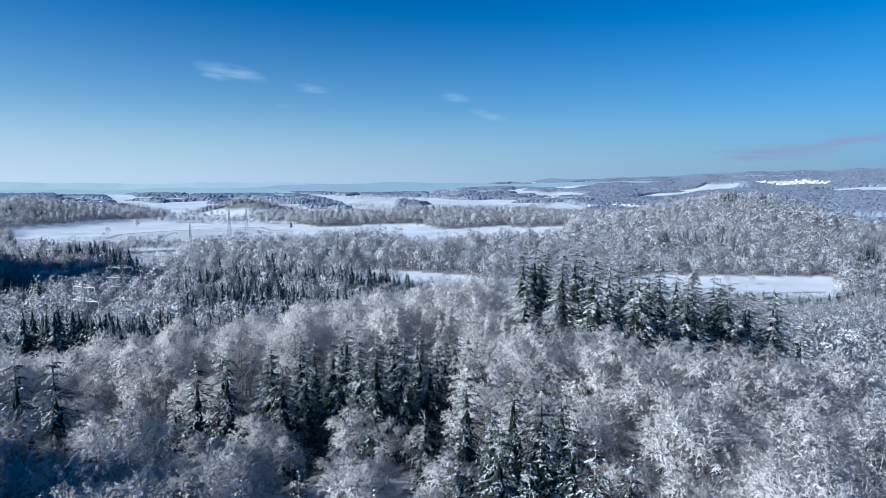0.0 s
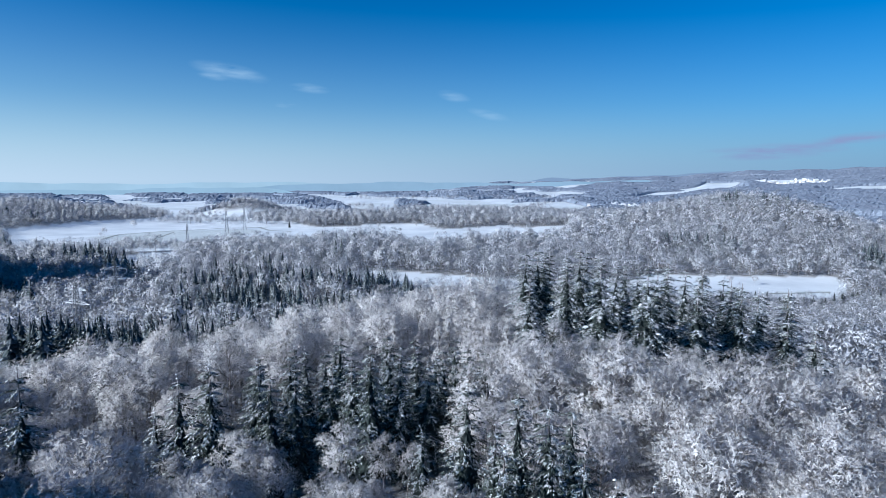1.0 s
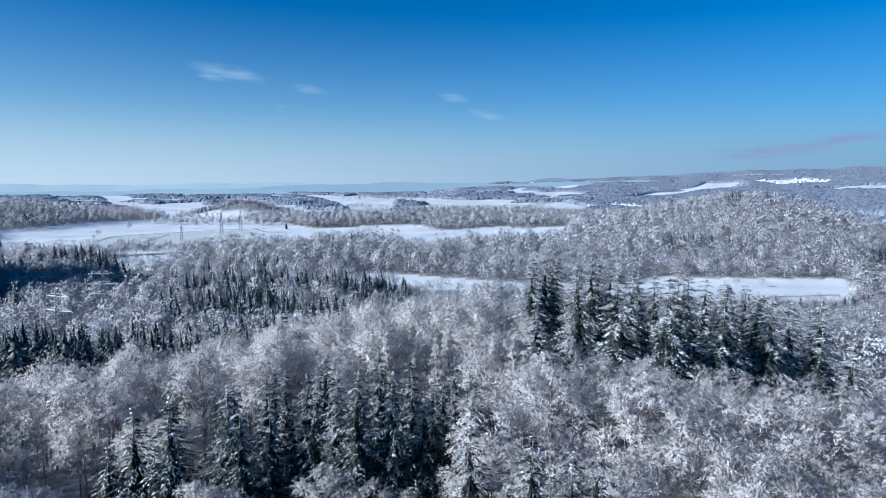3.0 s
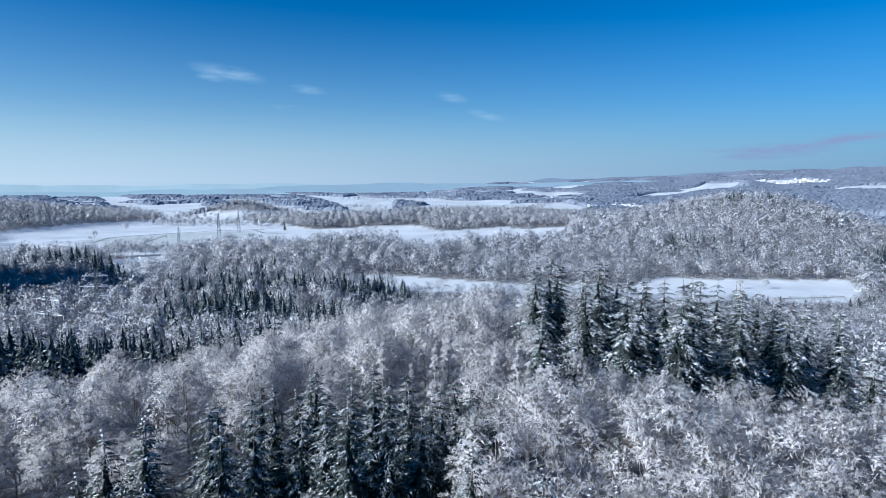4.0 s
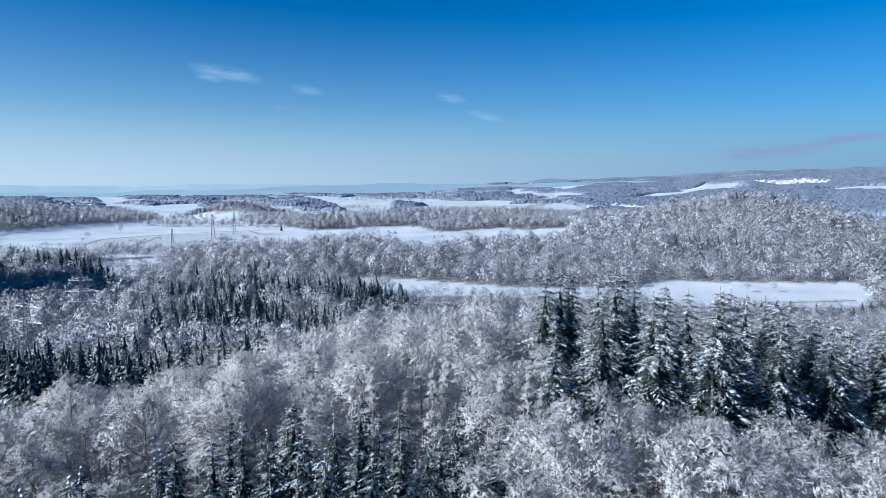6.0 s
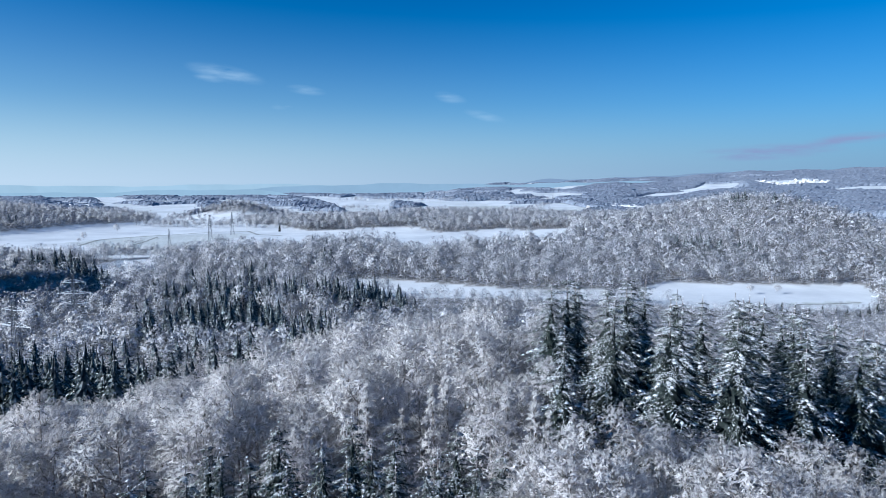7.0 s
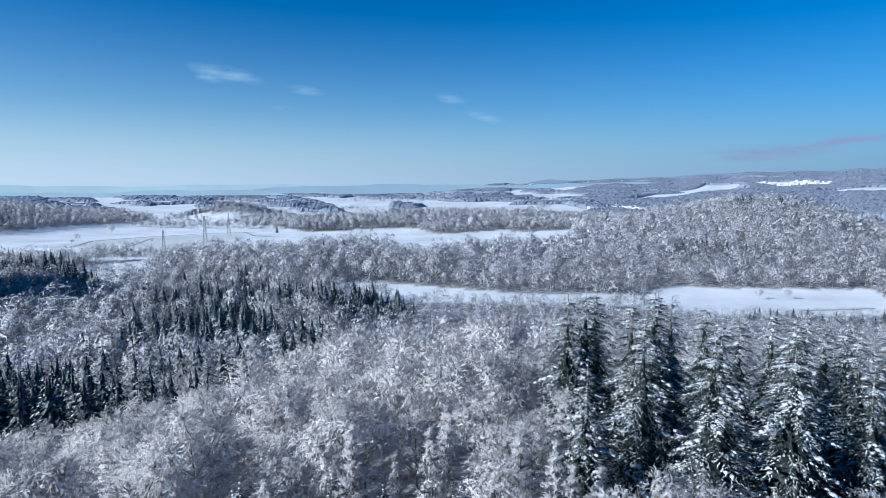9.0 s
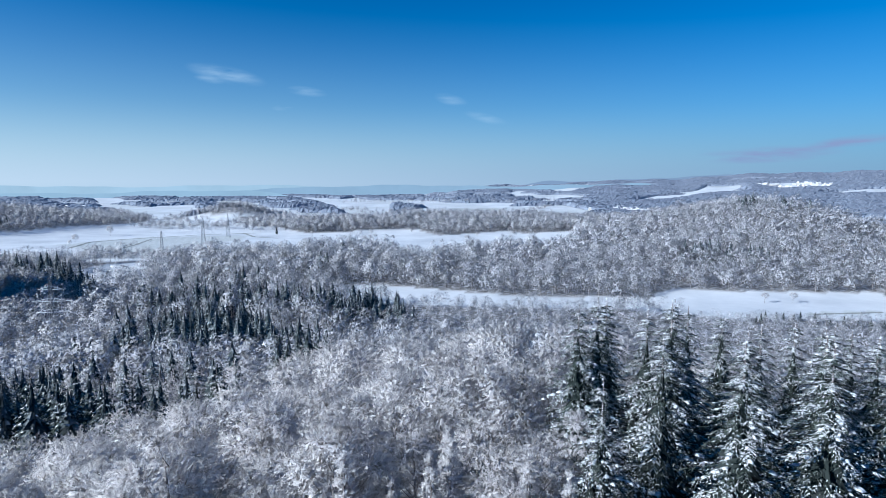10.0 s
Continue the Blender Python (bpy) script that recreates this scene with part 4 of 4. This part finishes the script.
for x, y, k in ((211.6, 458, 0.5), (230.2, 457.5, 0.52), (-475, 804, 0.8), (-494, 915, 0.85), (-580, 1050, 0.8), (-318, 656, 0.5), (-384, 695, 0.55), (-335, 654, 0.45), (-352, 668, 0.4), (-300, 632, 0.5), (-305, 668, 0.4), (-250, 640, 0.5), (-460, 770, 0.5),
                (-205, 940, 0.6), (-120, 960, 0.55), (-60, 985, 0.6), (40, 940, 0.5), (95, 1000, 0.7), (-165, 985, 0.5)):
    plant("field", int(k * 100), x, y, k, rng.uniform(0, 360))
plant("young", 0, -265.7, 964, 0.62, 10, "dark evergreen bush alone in the snowy field")
for i in range(26):
    plant("young", i, 175 + 5.2 * i + rng.uniform(-1.5, 1.5), 398 + 12 * math.sin(i * 0.4) + rng.uniform(-3, 3), rng.uniform(0.22, 0.4), rng.uniform(0, 360))


def hedge(x0, y0, x1, y1, n, wide, seed, k=0.6):
    rr = np.random.default_rng(seed)
    t = rr.random(n)
    p = np.stack([x0 + (x1 - x0) * t + rr.normal(0, wide, n), y0 + (y1 - y0) * t + rr.normal(0, wide, n)], -1)
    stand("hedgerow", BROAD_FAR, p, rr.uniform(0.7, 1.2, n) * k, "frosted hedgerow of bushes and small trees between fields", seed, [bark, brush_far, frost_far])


hedge(-540, 1088, -368, 1040, 80, 12, 301, 0.9)
hedge(-392, 690, -322, 690, 40, 7, 316, 0.5)
hedge(-190, 1068, 170, 1078, 190, 17, 302, 1.15)
hedge(-350, 1046, -150, 1004, 75, 15, 303, 1.2)
hedge(-330, 1110, -200, 1120, 60, 22, 308, 1.3)
hedge(-652, 1190, -500, 1290, 60, 9, 304, 0.8)
hedge(-560, 1240, -330, 1230, 50, 6, 309, 0.6)
hedge(-300, 1420, 60, 1460, 70, 12, 305, 0.75)
hedge(60, 1400, 330, 1480, 60, 12, 306, 0.75)
hedge(-420, 1800, -120, 1640, 60, 14, 310, 0.8)
hedge(-60, 1560, 260, 1560, 50, 8, 311, 0.6)
hedge(-380, 2250, 420, 2330, 110, 26, 312, 1.0)
hedge(190, 1640, 330, 2050, 50, 14, 313, 0.8)
hedge(-378, 660, -250, 668, 70, 6, 314, 0.55)
hedge(-430, 720, -380, 800, 14, 6, 315, 0.4)


def track(points, wide):
    """A thin line of rough grass along a field track."""
    q = np.array(points, float)
    u = np.linspace(0, len(q) - 1, 40)
    p = np.stack([np.interp(u, np.arange(len(q)), q[:, i]) for i in range(2)], -1)
    d = unit(np.gradient(p, axis=0))
    w = wide * (0.6 + 0.4 * np.sin(u * 9) ** 2)[:, None]
    rows = [p + np.stack([-d[:, 1], d[:, 0]], -1) * k * w for k in (-0.5, 0.0, 0.5)]
    v = np.concatenate([np.stack([r[:, 0], r[:, 1], height(r[:, 0], r[:, 1]) + z], -1) for r, z in zip(rows, (0.1, 0.4, 0.1))])
    i = np.arange(39)
    f = np.concatenate([np.stack([i + o, i + 1 + o, i + 41 + o, i + 40 + o], -1) for o in (0, 40)])
    tagged(new("track", mesh_from("track", v, f, [rough_grass])), "field track edged with rough grass poking through the snow", "track", kind="structure")


rough_grass = plain_material("rough_grass", (0.32, 0.33, 0.31), 0.9)
track([(-410, 867), (-391, 792), (-381, 730), (-360, 672)], 5)
track([(-410, 901), (-369, 954), (-304, 983)], 6)
track([(-445, 746), (-465, 820), (-443, 863), (-410, 901)], 6)
track([(-323, 982), (-284, 916), (-244, 900)], 6)
track([(222, 424), (245, 426), (270, 430)], 3)


# ---- power line ----
def tube(a, b, r0, r1=None, sides=4):
    return limb([a, b], [r0, r1 if r1 else r0], sides)[:2]


def merged(tubes):
    v, f, n = [], [], 0
    for p, q in tubes:
        v.append(p)
        f.append(q + n)
        n += len(p)
    return np.concatenate(v), np.concatenate(f)


def pylon(x, y, tall, arms, turn, label):
    """A lattice tower: four tapering legs with cross bracing, and a lattice crossarm at each height given, with hanging insulators."""
    e = tagged(new("pylon"), label, "pylon", "pylons of the power line")
    e.matrix_basis = pose(x, y, float(height(x, y)), 0, 0, turn)
    w0, w1 = tall * 0.075, 0.45
    levels = [tall * q for q in (0, 0.18, 0.34, 0.48, 0.6, 0.7, 0.79, 0.87, 0.94, 1.0)]

    def corner(z, i):
        w = w0 + (w1 - w0) * min(1, z / tall) ** 0.8
        return np.array([w * (1 if i in (0, 3) else -1), w * (1 if i < 2 else -1), z])

    t = []
    for z0, z1 in zip(levels, levels[1:]):
        for i in range(4):
            j = (i + 1) % 4
            t.append(tube(corner(z0, i), corner(z1, i), 0.13))
            t.append(tube(corner(z0, i), corner(z1, j), 0.06, sides=3))
            t.append(tube(corner(z0, j), corner(z1, i), 0.06, sides=3))
            t.append(tube(corner(z1, i), corner(z1, j), 0.06, sides=3))
    v, f = merged(t)
    part("tower", mesh_from("tower", v, f, [steel]), e)
    for z, reach in arms:
        t = []
        for sg in (-1, 1):
            end = np.array([sg * reach, 0, z])
            for dy in (-0.7, 0.7):
                t.append(tube((sg * 0.5, dy, z), end, 0.10, 0.06))
                t.append(tube((sg * 0.5, dy, z + 1.6), end, 0.08, 0.05))
            for q in (0.25, 0.5, 0.75):
                p = np.array([sg * (0.5 + (reach - 0.5) * q), 0.7 * (1 - q), z])
                t.append(tube(p, p + [0, 0, 1.6 * (1 - q)], 0.05, sides=3))
        v, f = merged(t)
        arm = part("crossarm", mesh_from("crossarm", v, f, [rime]), e, "crossarm white with rime")
        for sg in (-1, 1):
            v, f = tube((sg * reach, 0, z), (sg * reach, 0, z - 1.8), 0.09)
            part("insulator", mesh_from("insulator", v, f, [rime]), arm)
    return [(e.matrix_basis @ Vector((sg * reach, 0, z - 1.8))) for z, reach in arms for sg in (-1, 1)]


PYLONS = [(-225, 170, 40, ((31, 7.5), (38, 5.5)), 8, "lattice power pylon rising out of frosted woods"),
          (-174, 275, 30, ((20.5, 9), (27, 7)), -20, "lattice pylon with rimed crossarms above dark woods"),
          (-200, 353, 30, ((14, 7), (19.5, 9), (25.5, 6)), 12, "dark lattice pylon standing in a wooded cutting"),
          (-251, 660, 43, ((30, 8), (36, 6.5)), 9, "tall lattice power pylon at the edge of the fields"),
          (-316, 705, 24, ((18, 5), (21, 4)), 9, "short lattice pylon in the snowy fields"),
          (-318, 905, 34, ((24, 7), (29, 5.5)), 5, "lattice pylon far out in the snowy fields")]
HUNG = [pylon(*p) for p in PYLONS]


def cable(a, b, sag, r):
    pts = [Vector(a).lerp(Vector(b), i / 10) - Vector((0, 0, 4 * sag * (i / 10) * (1 - i / 10))) for i in range(11)]
    v, f, _ = limb([tuple(p) for p in pts], [r] * 11, 3)
    tagged(new("power_cable", mesh_from("power_cable", v, f, [rime])), "power cable white with rime hung between pylons", "cable", "cables of the power line")


for i, j, n in ((0, 1, 4), (1, 2, 4), (2, 3, 4), (3, 5, 4)):
    for k in range(n):
        cable(HUNG[i][k], HUNG[j][k if len(HUNG[j]) < 6 else k + 2], 2.0 if i < 2 else 7.0, 0.05)


# ---- villages ----
plaster = plain_material("pale_plaster", (0.62, 0.58, 0.52), 0.9)
tiles = plain_material("snowy_roof_tiles", (0.62, 0.63, 0.66), 0.8)


def house_meshes(l, w, h):
    v = np.array([(x * l, y * w, z) for z in (-2.0, h) for x, y in ((-1, -1), (1, -1), (1, 1), (-1, 1))] + [(-l, 0, h + w * 0.8), (l, 0, h + w * 0.8)])
    f = np.array([[0, 1, 5], [0, 5, 4], [1, 2, 6], [1, 6, 5], [2, 3, 7], [2, 7, 6], [3, 0, 4], [3, 4, 7], [4, 7, 8], [5, 9, 6]])
    o, a, b = 0.5, l + 0.6, w + 0.6
    z0, z1 = h - 0.3, h + w * 0.8 + 0.35
    rv = np.array([(-a, -b, z0), (a, -b, z0), (a, 0, z1), (-a, 0, z1), (a, b, z0), (-a, b, z0), (-a, -b, z0 - 0.3), (a, -b, z0 - 0.3), (a, 0, z1 - 0.3), (-a, 0, z1 - 0.3), (a, b, z0 - 0.3), (-a, b, z0 - 0.3)])
    rf = np.array([[0, 1, 2], [0, 2, 3], [3, 2, 4], [3, 4, 5], [6, 8, 7], [6, 9, 8], [9, 10, 8], [9, 11, 10], [0, 6, 7], [0, 7, 1], [5, 4, 10], [5, 10, 11], [0, 3, 9], [0, 9, 6], [3, 5, 11], [3, 11, 9], [1, 7, 8], [1, 8, 2], [2, 8, 10], [2, 10, 4]])
    return mesh_from("wall", v, f, [plaster]), mesh_from("roof", rv, rf, [tiles])


HOUSES = []
for dims in ((7, 5, 5.5), (6, 4.5, 5), (10, 6, 5)):
    HOUSES.append(house_meshes(*dims))


def house(x, y, turn, which):
    e = tagged(new("house"), "pale plastered house with a snow-covered gable roof", "house", "houses of the far villages")
    e.matrix_basis = pose(x, y, float(height(x, y)), 0, 0, turn)
    wall, roof = HOUSES[which % 3]
    for me in (wall, roof):
        ob = new(me.name, me)
        ob.parent = e
        for p in me.polygons:
            p.use_smooth = False


hr = np.random.default_rng(77)
for cx, cy, rx, ry, n in ((500, 1790, 90, 130, 40), (1600, 2820, 170, 190, 60), (-1120, 1850, 40, 40, 8)):
    for i in range(n):
        a, q = hr.uniform(0, 6.28), hr.random() ** 0.5
        house(cx + rx * q * math.cos(a), cy + ry * q * math.sin(a), hr.uniform(0, 180), i)


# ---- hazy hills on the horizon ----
# Haze as an even glow of its own; these hills take no light.
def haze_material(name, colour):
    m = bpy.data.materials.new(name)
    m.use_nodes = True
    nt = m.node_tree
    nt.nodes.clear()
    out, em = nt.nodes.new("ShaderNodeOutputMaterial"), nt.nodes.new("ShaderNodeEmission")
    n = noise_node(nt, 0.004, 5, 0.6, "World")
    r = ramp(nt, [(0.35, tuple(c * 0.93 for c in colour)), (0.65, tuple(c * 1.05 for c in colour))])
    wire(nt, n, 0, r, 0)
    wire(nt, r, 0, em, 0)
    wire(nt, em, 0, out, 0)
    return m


def far_ridge(radius, az0, az1, top0, top1, rough, seed, colour):
    """A long far ridge, in height angles seen from the walk."""
    az = np.linspace(az0, az1, 120)
    k = np.linspace(0, 1, 120)
    el = top0 + (top1 - top0) * k + rough * (np.sin(az * 0.31 + seed) + 0.5 * np.sin(az * 0.83 + 2 * seed) + 0.22 * np.sin(az * 2.1 + seed))
    el = el - 0.9 * (1 - ease(0, 0.12, k) * ease(0, 0.12, 1 - k))
    x, y = radius * np.sin(np.radians(az)), radius * np.cos(np.radians(az))
    z = 90 + radius * np.tan(np.radians(el))
    v = np.concatenate([np.stack([x, y, 0 * z - 40], -1), np.stack([x, y, z], -1), np.stack([x * 1.02, y * 1.02, 0 * z - 40], -1)])
    i = np.arange(119)
    f = np.concatenate([np.stack([i, i + 1, i + 121, i + 120], -1), np.stack([i + 120, i + 121, i + 241, i + 240], -1)])
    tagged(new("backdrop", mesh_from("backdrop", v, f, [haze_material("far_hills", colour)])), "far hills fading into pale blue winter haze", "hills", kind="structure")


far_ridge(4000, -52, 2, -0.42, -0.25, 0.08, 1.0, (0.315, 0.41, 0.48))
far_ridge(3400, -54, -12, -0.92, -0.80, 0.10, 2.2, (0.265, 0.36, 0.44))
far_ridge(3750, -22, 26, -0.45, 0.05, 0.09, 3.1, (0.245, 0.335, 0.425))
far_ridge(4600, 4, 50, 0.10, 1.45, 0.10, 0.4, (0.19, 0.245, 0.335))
